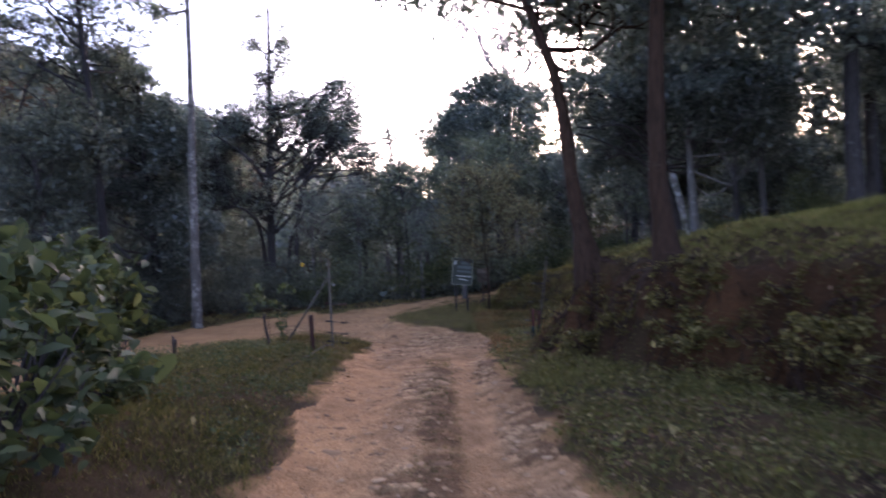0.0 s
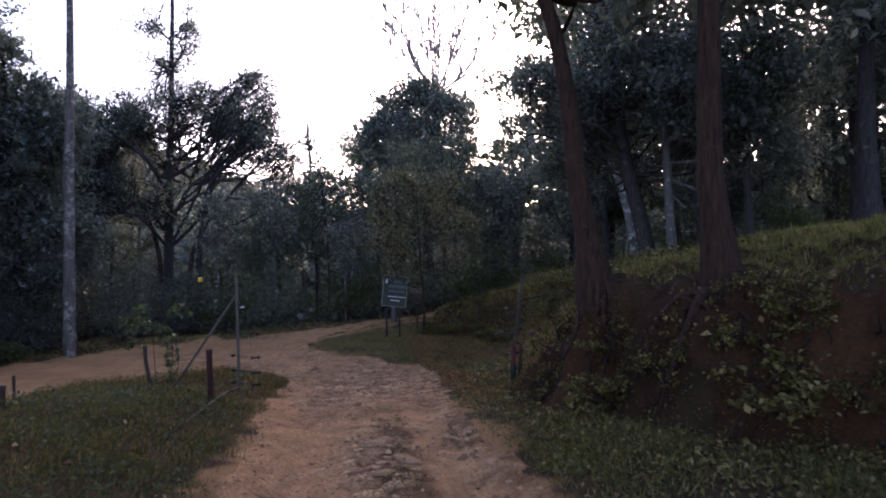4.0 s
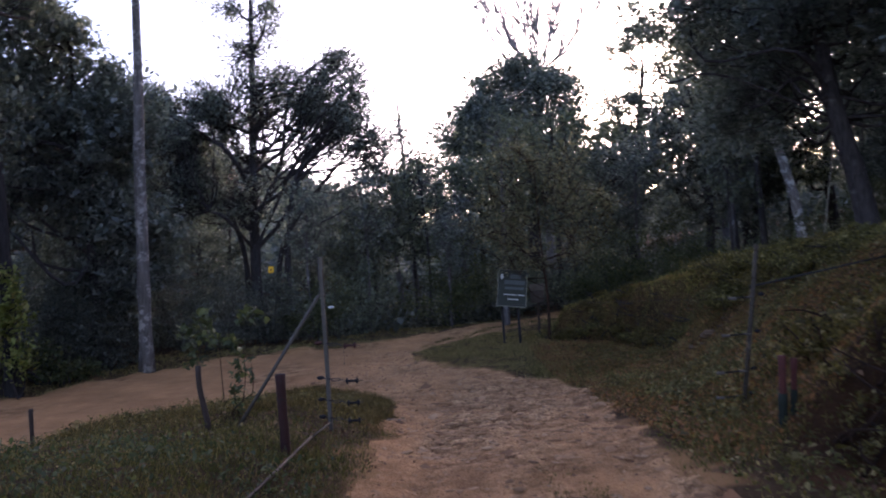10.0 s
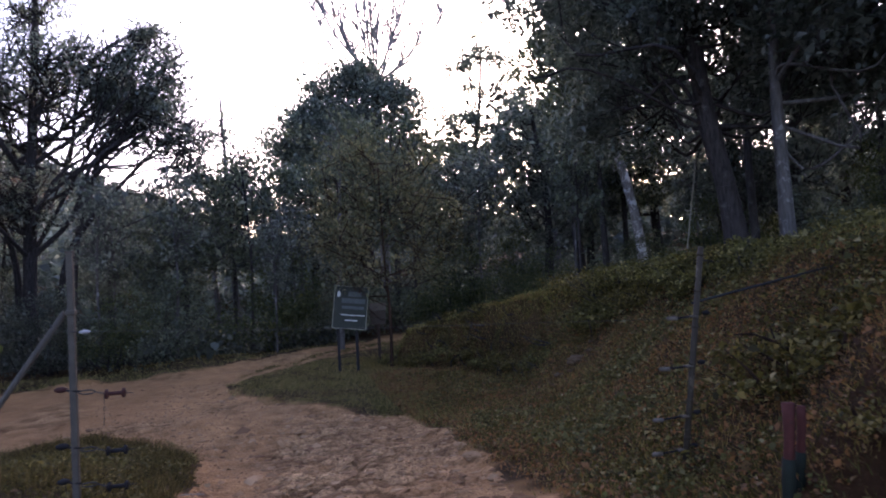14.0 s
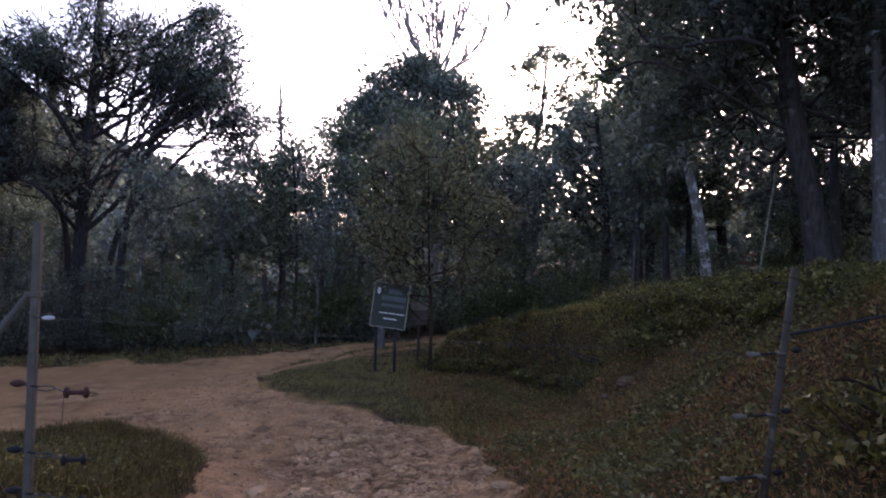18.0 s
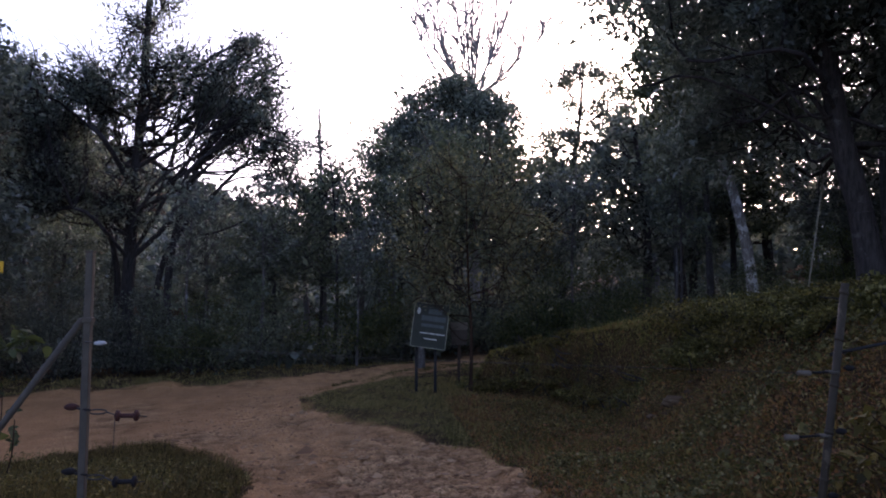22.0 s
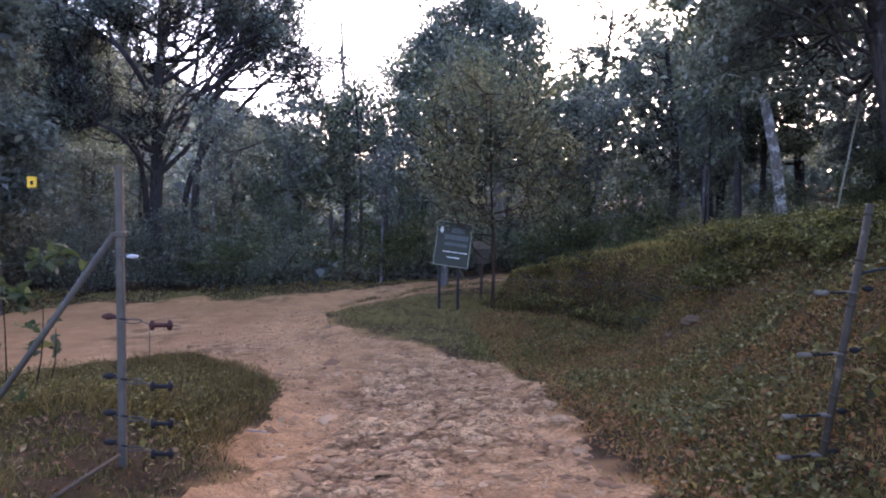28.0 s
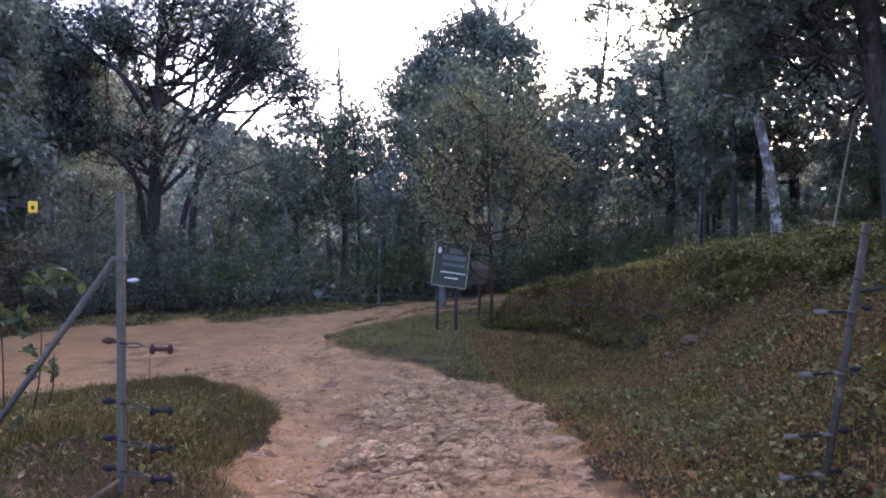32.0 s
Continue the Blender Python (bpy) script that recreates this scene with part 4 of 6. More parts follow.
tree("roadside_tree", [(-10.0, 23.6, None), (-10.0, 23.6, 2.0), (-10.2, 23.6, 5.0), (-10.3, 23.6, 8.0)], 0.17,
     [(-10.1, 23.7, 4.8, 1.7, 1.4, 2.0, 110), (-11.2, 23.2, 7.4, 1.6, 1.4, 1.3, 64), (-9.1, 24.0, 5.6, 0.9, 0.9, 1.3, 36), (-9.4, 23.9, 2.0, 1.3, 1.1, 1.5, 64), (-12.4, 23.0, 4.6, 1.5, 1.3, 2.2, 70)], 0.14, 130, BARK_DARK, LEAF_DARK, "dark dense tree smothered in creeper behind a tall grey trunk", 37, 0.5, 1.3)

# background wood: a few kinds, each repeated
kinds = [
    tree("forest_tree", [(-14.5, 38.0, None), (-14.4, 38.0, 3.0), (-14.2, 38.0, 6.5)], 0.16, [(-14.4, 38.0, 5.4, 2.2, 2.0, 1.6, 60), (-14.0, 38.0, 3.4, 2.4, 2.0, 1.2, 40)], 0.16, 66, BARK_DARK, LEAF_MID, "green forest tree in the wood behind the road", 41, 0.5, 1.3, group="background wood"),
    tree("forest_tree", [(-1.0, 33.5, None), (-0.8, 33.5, 2.5), (-1.1, 33.5, 5.2)], 0.13, [(-1.0, 33.5, 4.2, 1.9, 1.7, 1.3, 50), (-0.6, 33.5, 2.4, 2.0, 1.7, 1.0, 34)], 0.135, 52, BARK_GREY, LEAF_GREY, "grey-green forest tree with a twiggy crown", 42, 0.45, 1.3, group="background wood", twigs=1),
    tree("forest_tree", [(11.5, 34.0, None), (11.3, 34.0, 3.5), (11.8, 34.0, 8.0)], 0.2, [(11.6, 34.0, 6.6, 2.4, 2.2, 1.9, 66), (11.0, 34.0, 3.8, 2.4, 2.2, 1.2, 44)], 0.185, 66, BARK_DARK, LEAF_DARK, "dark forest tree in the wood behind the road", 43, 0.5, 1.3, group="background wood"),
    tree("forest_tree", [(-16.5, 26.0, None), (-16.4, 26.0, 3.0), (-16.8, 26.0, 7.0)], 0.18, [(-16.6, 26.0, 5.8, 2.2, 2.0, 1.7, 60), (-16.2, 26.0, 3.4, 2.2, 2.0, 1.3, 44)], 0.13, 90, BARK_DARK, LEAF_SHADE, "broad-leaved forest tree with shade painted into its leaves", 48, 0.5, 1.3, group="background wood"),
]
rng = np.random.default_rng(5)
WOOD_LEFT = [
    (3, -15.5, 31, 0.7), (3, -13.2, 28.5, 0.65), (3, -13.0, 22.0, 0.8), (3, -12, 41, 0.8), (3, -11.6, 19.8, 0.8), (3, -11.4, 26.0, 0.65), (3, -10.2, 31.5, 0.6), (3, -7.5, 39, 0.75), (2, -4.8, 35, 0.7), (0, -3.6, 31.5, 0.75), (1, -3.2, 40, 1.1), (0, 0.4, 31.5, 0.8), (1, 0.6, 42, 1.2), (0, 3.2, 31.0, 0.8), (2, 5.8, 33.0, 0.8), (0, 7.6, 37, 1.0), (2, 8.6, 31, 0.95), (0, 11, 29.5, 0.8),
]
WOOD_RIGHT = [
    (2, 13.0, 23.6, 0.8), (1, 13.0, 40, 1.3), (2, 13.2, 27.5, 0.8), (3, 14.2, 20.4, 0.7), (2, 14.5, 33, 1.1), (0, 16.5, 20.5, 0.8), (2, 17, 26, 0.9), (0, 18.5, 30, 1.0), (0, 18.5, 12.5, 0.7), (1, 20, 24, 0.9), (2, 21.5, 15, 0.8), (0, 22.5, 26, 1.0), (2, 24, 21, 0.9), (2, 10.6, 31.5, 0.9), (3, 11.6, 24.6, 0.75),
]
for k, x, y, s in WOOD_LEFT + WOOD_RIGHT:
    c = copy_thing(kinds[k], Matrix.Identity(4))
    c.matrix_basis = pose(x, y, z_at(x, y), 0, 0, rng.uniform(0, 360)) @ Matrix.Diagonal((s, s, s * rng.uniform(0.9, 1.1), 1))

# slender trees of the open grove on the rise
grove = tree("grove_tree", [(8.0, 13.1, None), (7.95, 13.1, 3.0), (8.05, 13.1, 6.0), (7.9, 13.1, 9.5)], 0.17, [(8.0, 13.1, 7.4, 2.2, 2.0, 1.6, 46), (8.4, 13.3, 5.2, 1.6, 1.4, 0.8, 22)], 0.15, 130, BARK_DARK, LEAF_DARK, "straight dark-trunked tree in an open grove on the rise", 44, 0.5, 1.4, group="grove on the rise", clear=0.45, gaps=0.35)
pale = tree("grove_tree", [(8.9, 20.4, None), (8.8, 20.4, 3.4), (9.0, 20.4, 8.5)], 0.1, [(9.0, 20.4, 6.6, 1.8, 1.6, 1.5, 36)], 0.13, 120, BARK_DUSK, LEAF_MID, "straight dusky-trunked tree in an open grove on the rise", 45, 0.5, 1.4, group="grove on the rise", clear=0.45, gaps=0.15)
for k, (x, y, s) in enumerate(((10.4, 16.4, 1.0), (12.5, 13.5, 1.1), (13.5, 18.0, 1.0), (14.5, 22.5, 1.15), (15.5, 15.5, 1.1), (7.4, 15.6, 0.8), (9.6, 11.0, 1.0))):
    c = copy_thing((grove, pale)[k % 2], Matrix.Identity(4))
    c.matrix_basis = pose(x, y, z_at(x, y), 0, 0, rng.uniform(0, 360)) @ Matrix.Diagonal((s, s, s, 1))

# undergrowth along the far side of the road
thickets = [
    bush("thicket", -4.2, 25.6, [(0, 0, 0.7, 1.5, 1.0, 0.8), (0.9, 0.3, 1.3, 0.9, 0.8, 0.8), (-1.0, 0.4, 1.1, 0.9, 0.8, 0.9)], 0.075, 5000, LEAF_MID, "green thicket at the edge of the wood", 51, stems=22, group="undergrowth"),
    bush("thicket", -1.2, 27.0, [(0, 0, 0.8, 1.3, 1.0, 0.9), (0.6, 0.4, 1.8, 1.0, 0.8, 0.9)], 0.075, 5000, LEAF_BROAD, "dense dark thicket at the edge of the wood", 52, stems=20, group="undergrowth"),
    bush("thicket", -0.2, 31.0, [(0, 0, 0.6, 1.3, 1.0, 0.7), (0.4, 0.3, 1.4, 0.9, 0.8, 0.9), (1.2, 0, 0.5, 0.8, 0.8, 0.6)], 0.07, 4800, LEAF_MID, "mid-green leafy thicket at the edge of the wood", 53, stems=20, group="undergrowth"),
    bush("thicket", -9.9, 23.6, [(0, 0, 0.8, 1.3, 1.0, 0.9), (-0.5, 0.4, 1.7, 1.0, 0.8, 0.9)], 0.075, 5600, LEAF_SHADE, "thicket at the wood's edge with shade painted into its leaves", 531, stems=20, group="undergrowth"),
]
EDGE_LEFT = [
    (1, -14.2, 19.0, 1.0), (1, -11.8, 20.6, 1.1), (1, -16.0, 13.0, 1.2), (1, -11.5, 28.0, 1.4), (1, -10.6, 24.6, 1.1), (1, -10.4, 22.4, 0.9), (1, -9.4, 22.6, 0.6), (1, -13.2, 17.6, 0.9), (1, -9.0, 29.5, 1.3), (1, -8.9, 25.6, 0.9), (1, -7.4, 24.6, 0.8), (1, -6.2, 25.6, 0.75), (1, -4.7, 25.2, 0.65), (1, -3.6, 29.8, 0.8), (2, -2.8, 27.8, 1.0), (2, 0.4, 28.6, 1.0), (0, 2.4, 29.4, 1.1),
]
EDGE_RIGHT = [
    (1, 3.6, 26.8, 0.8), (2, 4.6, 30.2, 1.1), (1, 4.6, 25.4, 0.6), (1, 5.2, 27.4, 1.0), (1, 6.2, 25.8, 0.7), (1, 7.0, 28.4, 1.1), (1, 8.0, 24.2, 0.6), (1, 9.4, 17.2, 0.6), (1, 9.8, 22.4, 0.7), (0, 10.0, 26.6, 1.0), (0, 11.6, 20.6, 0.8), (1, 12.0, 26.0, 1.0), (1, 12.6, 11.2, 0.8), (1, 13.6, 17.0, 0.9), (0, 14.6, 25.6, 1.2), (1, 15.5, 18.5, 1.2), (0, 15.5, 12.0, 1.2), (1, 16.0, 23.0, 1.3), (0, 17.5, 15.0, 1.3), (1, 19.5, 20.0, 1.5),
]
for k, x, y, s in EDGE_LEFT + EDGE_RIGHT:
    # left-hand thickets take the leaves with shade painted in
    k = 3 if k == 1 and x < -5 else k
    c = copy_thing(thickets[k], Matrix.Identity(4))
    c.matrix_basis = pose(x, y, z_at(x, y) - 0.05, 0, 0, rng.uniform(0, 360)) @ Matrix.Diagonal((s, s, s, 1))
# slim stems standing in the edge of the wood
slim = [
    tree("slim_tree", [(-3.4, 26.8, None), (-3.3, 26.8, 1.5), (-3.5, 26.8, 4.2)], 0.05, [(-3.4, 26.8, 3.4, 0.9, 0.8, 0.8, 20), (-3.3, 26.8, 2.2, 0.8, 0.7, 0.5, 10)], 0.11, 46, BARK_GREY, LEAF_GREY, "slim grey-stemmed young tree in the edge of the wood", 46, 0.32, 1.2, group="young trees", twigs=2),
    tree("slim_tree", [(1.2, 30.2, None), (1.3, 30.2, 2.0), (1.1, 30.2, 5.0)], 0.06, [(1.2, 30.2, 4.0, 1.1, 1.0, 1.0, 24), (1.0, 30.2, 2.4, 0.9, 0.8, 0.6, 12)], 0.12, 50, BARK_DARK, LEAF_MID, "slim dark-stemmed young tree in the edge of the wood", 47, 0.36, 1.2, group="young trees", twigs=2),
]
for k, (x, y, s) in enumerate(((-4.9, 25.9, 0.9), (-1.6, 28.4, 1.1), (-0.4, 29.2, 1.0), (3.2, 28.2, 1.0), (5.6, 29.0, 1.1), (-2.2, 31.0, 1.2), (7.8, 27.0, 1.0), (9.0, 29.2, 1.2), (10.8, 25.0, 0.9), (6.4, 23.6, 0.8), (-5.6, 30.5, 1.2), (2.2, 33.0, 1.2), (-0.9, 26.4, 0.7))):
    o = copy_thing(slim[k % 2], Matrix.Identity(4))
    o.matrix_basis = pose(x, y, z_at(x, y), 0, 0, rng.uniform(0, 360)) @ Matrix.Diagonal((s, s, s, 1))
bush("lime_bush", -10.2, 20.0, [(0.1, -0.1, 0.9, 0.75, 0.5, 1.0), (0.1, -0.1, 2.0, 0.6, 0.5, 0.7)], 0.1, 3200, LEAF_LIME, "bright yellow-green bush beyond the road", 54, stems=12)

# creeper over the crest of the rise
CREEPERS = [(4.5, 18.9, 1.0, 0.3), (4.9, 18.0, 1.1, 0.34), (4.9, 17.0, 0.9, 0.28), (5.3, 16.2, 0.9, 0.26), (5.2, 15.2, 0.9, 0.24), (4.1, 18.2, 0.7, 0.22), (4.3, 17.2, 0.6, 0.2), (4.4, 16.2, 0.6, 0.18)]
rng = np.random.default_rng(8)
for k in range(16):
    y = rng.uniform(14.5, 19.0)
    CREEPERS.append((float(np.interp(y, BANK_Y, CREST_X)) + rng.uniform(-0.5, 0.5), y, rng.uniform(0.25, 0.45), rng.uniform(0.18, 0.4)))
for k, (x, y, r, h) in enumerate(CREEPERS):
    bush("creeper", x, y, [(0, 0, h * 0.2, r, r * 0.8, h * 0.7), (r * 0.5, 0.3, h * 0.3, r * 0.6, r * 0.6, h * 0.6)], 0.036, int(1500 + 3800 * min(1, r)) if r > 0.46 else 1500, CREEPER if k % 3 else VINE, "leafy green creeper heaped over the crest of the rise", 60 + k, category="creeper", stems=8, group="creepers on the rise", width=0.8)

for k, (x, y, r, h) in enumerate(((1.45, 22.85, 0.3, 0.26), (1.75, 22.5, 0.32, 0.24), (2.05, 22.2, 0.36, 0.24), (2.35, 21.9, 0.36, 0.26), (2.6, 21.55, 0.38, 0.24), (2.85, 21.2, 0.4, 0.28), (3.05, 20.8, 0.4, 0.26), (3.2, 20.35, 0.42, 0.3), (3.3, 19.8, 0.4, 0.28), (3.35, 19.2, 0.36, 0.24), (2.45, 22.25, 0.3, 0.16), (2.95, 21.6, 0.3, 0.16))):
    bush("low_shrub", x, y, [(0, 0, h * 0.35, r, r * 0.6, h * 0.62)], 0.034, 1200, VINE if k % 3 else CREEPER, "low leafy shrub on the face of the grassy ridge", 75 + k, category="shrub", stems=8, group="ridge shrubs", width=0.6)

# big-leaved shrub beside the start of the track, and the sapling near the gate
shrub = bush("broad_leaved_shrub", -2.75, 4.3, [(0, 0, 0.55, 0.6, 0.9, 0.5), (-0.6, 0.6, 0.9, 0.7, 0.9, 0.6), (-0.2, -0.7, 0.4, 0.5, 0.6, 0.4)], 0.14, 1500, LEAF_BROAD, "leafy shrub with broad pale-green leaves beside the track", 80, category="shrub", stems=26, width=0.6, oval=True)
bush("broad_leaved_shrub", -3.6, 5.6, [(0, 0, 0.7, 0.7, 0.8, 0.7), (-0.6, 0.5, 0.6, 0.6, 0.8, 0.6)], 0.14, 1000, LEAF_BROAD, "leafy shrub with broad pale-green leaves behind another", 81, category="shrub", stems=20, width=0.6, oval=True)
bush("broad_leaved_shrub", -3.45, 6.8, [(0, 0, 0.4, 0.5, 0.6, 0.4), (-0.4, 0.4, 0.7, 0.5, 0.6, 0.5)], 0.15, 900, LEAF_BROAD, "leafy shrub with broad grey-green leaves beside the track", 85, category="shrub", stems=18, width=0.6, oval=True)
bush("broad_leaved_shrub", -4.3, 8.0, [(0, 0, 0.9, 0.6, 0.7, 0.8), (-0.5, 0.3, 1.3, 0.6, 0.6, 0.6)], 0.15, 1100, LEAF_BROAD, "tall leafy shrub with broad grey-green leaves", 86, category="shrub", stems=18, width=0.6, oval=True)
bush("bank_shrub", 2.55, 7.7, [(0, 0, 0.15, 0.3, 0.6, 0.2)], 0.045, 900, VINE, "small leafy shrub at the foot of the earth bank", 87, category="shrub", stems=10, width=0.7, bark=BARK_RED, group="bank shrubs")
bush("bank_shrub", 1.75, 9.2, [(0, 0, 0.15, 0.3, 0.4, 0.2)], 0.045, 800, VINE, "small leafy shrub at the foot of the earth bank", 88, category="shrub", stems=10, width=0.7, bark=BARK_RED, group="bank shrubs")
bush("bank_shrub", 3.45, 6.2, [(0, 0, 0.2, 0.35, 0.6, 0.22)], 0.045, 1000, VINE, "small leafy shrub on the face of the earth bank", 89, category="shrub", stems=10, width=0.7, bark=BARK_RED, group="bank shrubs")
for k, (x, y, r) in enumerate(((2.2, 8.6, 0.3), (2.9, 7.0, 0.35), (3.4, 5.2, 0.4), (1.75, 10.6, 0.28), (3.0, 7.9, 0.25), (3.7, 6.4, 0.3))):
    bush("bank_shrub", x, y, [(0, 0, 0.1, r, r * 1.3, 0.13)], 0.033, 800, VINE, "low weedy shrub against the earth bank", 96 + k, category="shrub", stems=8, width=0.6, bark=BARK_RED, group="bank shrubs")
rng = np.random.default_rng(19)
for k, y in enumerate((6.4, 7.2, 7.8, 8.3, 9.05, 9.4, 9.75, 10.35, 10.6, 9.6, 8.0, 7.0)):
    a, c = np.interp(y, BANK_Y, FOOT_X), np.interp(y, BANK_Y, CREST_X)
    bush("bank_shrub", a + (c - a) * (0.95, 0.45, 0.75)[k % 3], y, [(0, 0, 0.06, rng.uniform(0.16, 0.3), rng.uniform(0.15, 0.3), 0.12)], 0.03, 420, VINE, "small weedy shrub hanging on the earth bank", 180 + k, category="shrub", stems=7, width=0.6, bark=BARK_RED, group="bank shrubs")
bush("bank_shrub", 2.3, 12.2, [(0, 0, 0.15, 0.5, 0.5, 0.2)], 0.048, 1000, VINE, "low leafy shrub on the slope below a tree", 90, category="shrub", stems=10, width=0.7, bark=BARK_RED, group="bank shrubs")
bush("sapling", -3.75, 14.8, [(0, 0, 1.1, 0.42, 0.36, 0.28), (-0.4, 0, 0.85, 0.36, 0.3, 0.25), (0.1, 0.1, 0.5, 0.12, 0.12, 0.3)], 0.09, 330, LEAF_BROAD, "thin-stemmed sapling with large drooping leaves", 82, category="sapling", stems=3, width=0.62, oval=True, thick=0.006, bark=BARK_RED)
bush("sapling", -3.2, 13.3, [(0, 0, 0.42, 0.1, 0.1, 0.36), (0.02, 0, 0.2, 0.14, 0.14, 0.16)], 0.06, 150, LEAF_BROAD, "thin upright sapling leafy down to the ground", 83, category="sapling", stems=2, width=0.6, oval=True, thick=0.006, bark=BARK_RED)
bush("brush_heap", -9.7, 21.2, [(0, 0, 0.45, 0.9, 0.6, 0.45), (-1.0, 0.2, 0.55, 0.9, 0.6, 0.45)], 0.09, 1700, LEAF_BROAD, "low dark bush at the foot of a tall tree", 84, stems=30)


# ================= fence and gate =================
def rod(name, a, b, radius, material, parent, label="", sides=8, mids=()):
    v, f = tube(bent([a, *mids, b], 4 + 4 * len(mids)) if mids else [a, b], radius, sides)
    return part_np(name, v, f, material, parent, label, soft=False)


def spool(parent, x, y, z, r=0.029, w=0.105, material=BLACK):
    """A gate grip: a slim barrel between two flanges."""
    line = [(x - w / 2 - 0.008, y, z), (x - w / 2, y, z), (x - w / 2 + 0.012, y, z), (x - w / 2 + 0.016, y, z), (x + w / 2 - 0.016, y, z), (x + w / 2 - 0.012, y, z), (x + w / 2, y, z), (x + w / 2 + 0.008, y, z)]
    v, f = tube(line[2:6], r * 0.42, 12)
    grip = part_np("gate_grip", v, f, material, parent, "black plastic gate grip")
    for end in (line[:4], line[4:]):
        v, f = tube(end, [r * 0.5, r, r, r * 0.45] if end is line[:4] or end[0] == line[0] else [r * 0.45, r, r, r * 0.5], 12)
        part_np("flange", v, f, material, grip)
    return grip


def egg(name, parent, x, y, z, r, length, material, label):
    s = np.linspace(0, 1, 7)
    v, f = tube(np.stack([x + (s - 0.5) * length, np.full(7, y), np.full(7, z)], -1), r * np.sin(np.pi * (0.12 + 0.76 * s)), 10)
    return part_np(name, v, f, material, parent, label, soft=True)


GLX, GLY = -2.18, 12.8
gz = z_at(GLX, GLY)
gate_post = thing("gate_post", GLX, GLY, gz, "square galvanised steel gate post with two braces", "post")
part("post", box_bm(-0.0195, -0.0195, -0.3, 0.0195, 0.0195, 1.25 - gz, 0.004), STEEL, gate_post)
part("cap", box_bm(-0.023, -0.023, 1.25 - gz - 0.002, 0.023, 0.023, 1.258 - gz, 0.002), STEEL, gate_post)
part("collar", box_bm(-0.028, -0.028, 0.87 - gz, 0.028, 0.028, 0.90 - gz, 0.004), STEEL, gate_post, "steel clamp round the post")
rod("brace", (-0.04, 0.02, 0.885 - gz), (-0.98, 0.1, z_at(GLX - 0.98, GLY + 0.1) - gz - 0.05), 0.018, STEEL, gate_post, "slanting steel pipe brace", 10)
for k, z in enumerate((0.39, 0.05, -0.16, -0.33)):
    h = z - gz
    egg("strain_insulator", gate_post, -0.075, 0.02, h + 0.03, 0.02, 0.075, MAROON if k == 0 else BLACK, "dark egg-shaped strain insulator")
    rod("link", (-0.04, 0.0, h + 0.025), (0.04, -0.03, h + 0.02), 0.006, BLACK, gate_post)
    s = np.linspace(0, 2 * np.pi, 13)
    v, f = tube(np.stack([0.085 + 0.045 * np.cos(s), np.full(13, -0.05), h + 0.014 + 0.012 * np.sin(s)], -1), 0.004, 6, cap=False)
    part_np("hook", v, f, WIRE, gate_post, "bent wire hook")
    rod("wire_tail", (0.13, -0.05, h + 0.012), (0.2, -0.1, h), 0.003, WIRE, gate_post)
    spool(gate_post, 0.25, -0.1, h, material=MAROON if k == 0 else BLACK)
    rod("wire_end", (0.295, -0.1, h), (0.35, -0.1, h - 0.006 + 0.004 * k), 0.0025, WIRE, gate_post)
egg("insulator", gate_post, 0.085, -0.05, 0.765 - gz, 0.013, 0.062, WHITE, "white porcelain insulator")
rod("wire_end", (0.0, -0.03, 0.77 - gz), (0.05, -0.05, 0.766 - gz), 0.004, WIRE, gate_post)
rod("hanging_wire", (0.19, -0.1, 0.385 - gz), (0.185, -0.1, 0.2 - gz), 0.0018, WIRE, gate_post)

GRX, GRY = 1.58, 12.3
rz_ = z_at(GRX, GRY)
right_post = thing("gate_post", GRX, GRY, rz_, "leaning round galvanised steel gate post", "post")
rod("post", (0.0, 0, -0.3), (0.275, 0, 1.1 - rz_), 0.02, POLE_GREY, right_post, "", 14)
for k in range(7):
    s = 0.16 + 0.135 * k
    c = np.array([0.275 * s, 0, -0.3 + (1.4 - rz_) * s])
    rod("node_ring", tuple(c - (0.0025, 0, 0.009)), tuple(c + (0.0025, 0, 0.009)), 0.023, POLE_GREY, right_post, "", 12)
rod("brace", (0.2, 0.03, 0.72 - rz_), (1.9, 0.5, z_at(GRX + 1.9, GRY + 0.5) - rz_ - 0.05), 0.009, SIGN_POST, right_post, "thin dark slanting brace", 10)
for x, z in ((1.59, 0.63), (1.51, 0.30), (1.44, -0.03), (1.42, -0.25)):
    h, lean = z - rz_, 0.265 * (z - rz_) / (1.1 - rz_)
    rod("insulator", (x - GRX - 0.035, -0.02, h), (x - GRX + 0.035, -0.02, h - 0.003), 0.0145, GREY_CERAMIC, right_post, "pale grey cylinder insulator", 10)
    rod("link", (x - GRX + 0.035, -0.02, h), (lean, 0, h), 0.007, BLACK, right_post)
    egg("strain_insulator", right_post, lean + 0.1, 0.0, h + 0.02, 0.018, 0.06, BLACK, "dark egg-shaped strain insulator")
    part("clamp", box_bm(lean - 0.027, -0.027, h - 0.007, lean + 0.027, 0.027, h + 0.007, 0.003), STEEL, right_post)


def wire(points, label, radius=0.0013):
    x, y, z = points[0]
    v, f = tube(bent(points, 26) - np.array(points[0]), radius, 5)
    ob = part_np("fence_wire", v, f, WIRE, None, soft=True)
    ob.matrix_basis = pose(x, y, z)
    return tagged(ob, label, "wire")


wire([(-2.09 + 0.03, 12.75, 0.765), (-1.4, 12.62, 0.735), (-0.65, 12.5, 0.70), (0.1, 12.42, 0.675), (0.9, 12.35, 0.65), (1.55, 12.28, 0.63)], "thin sagging wire across the gateway", 0.0013)
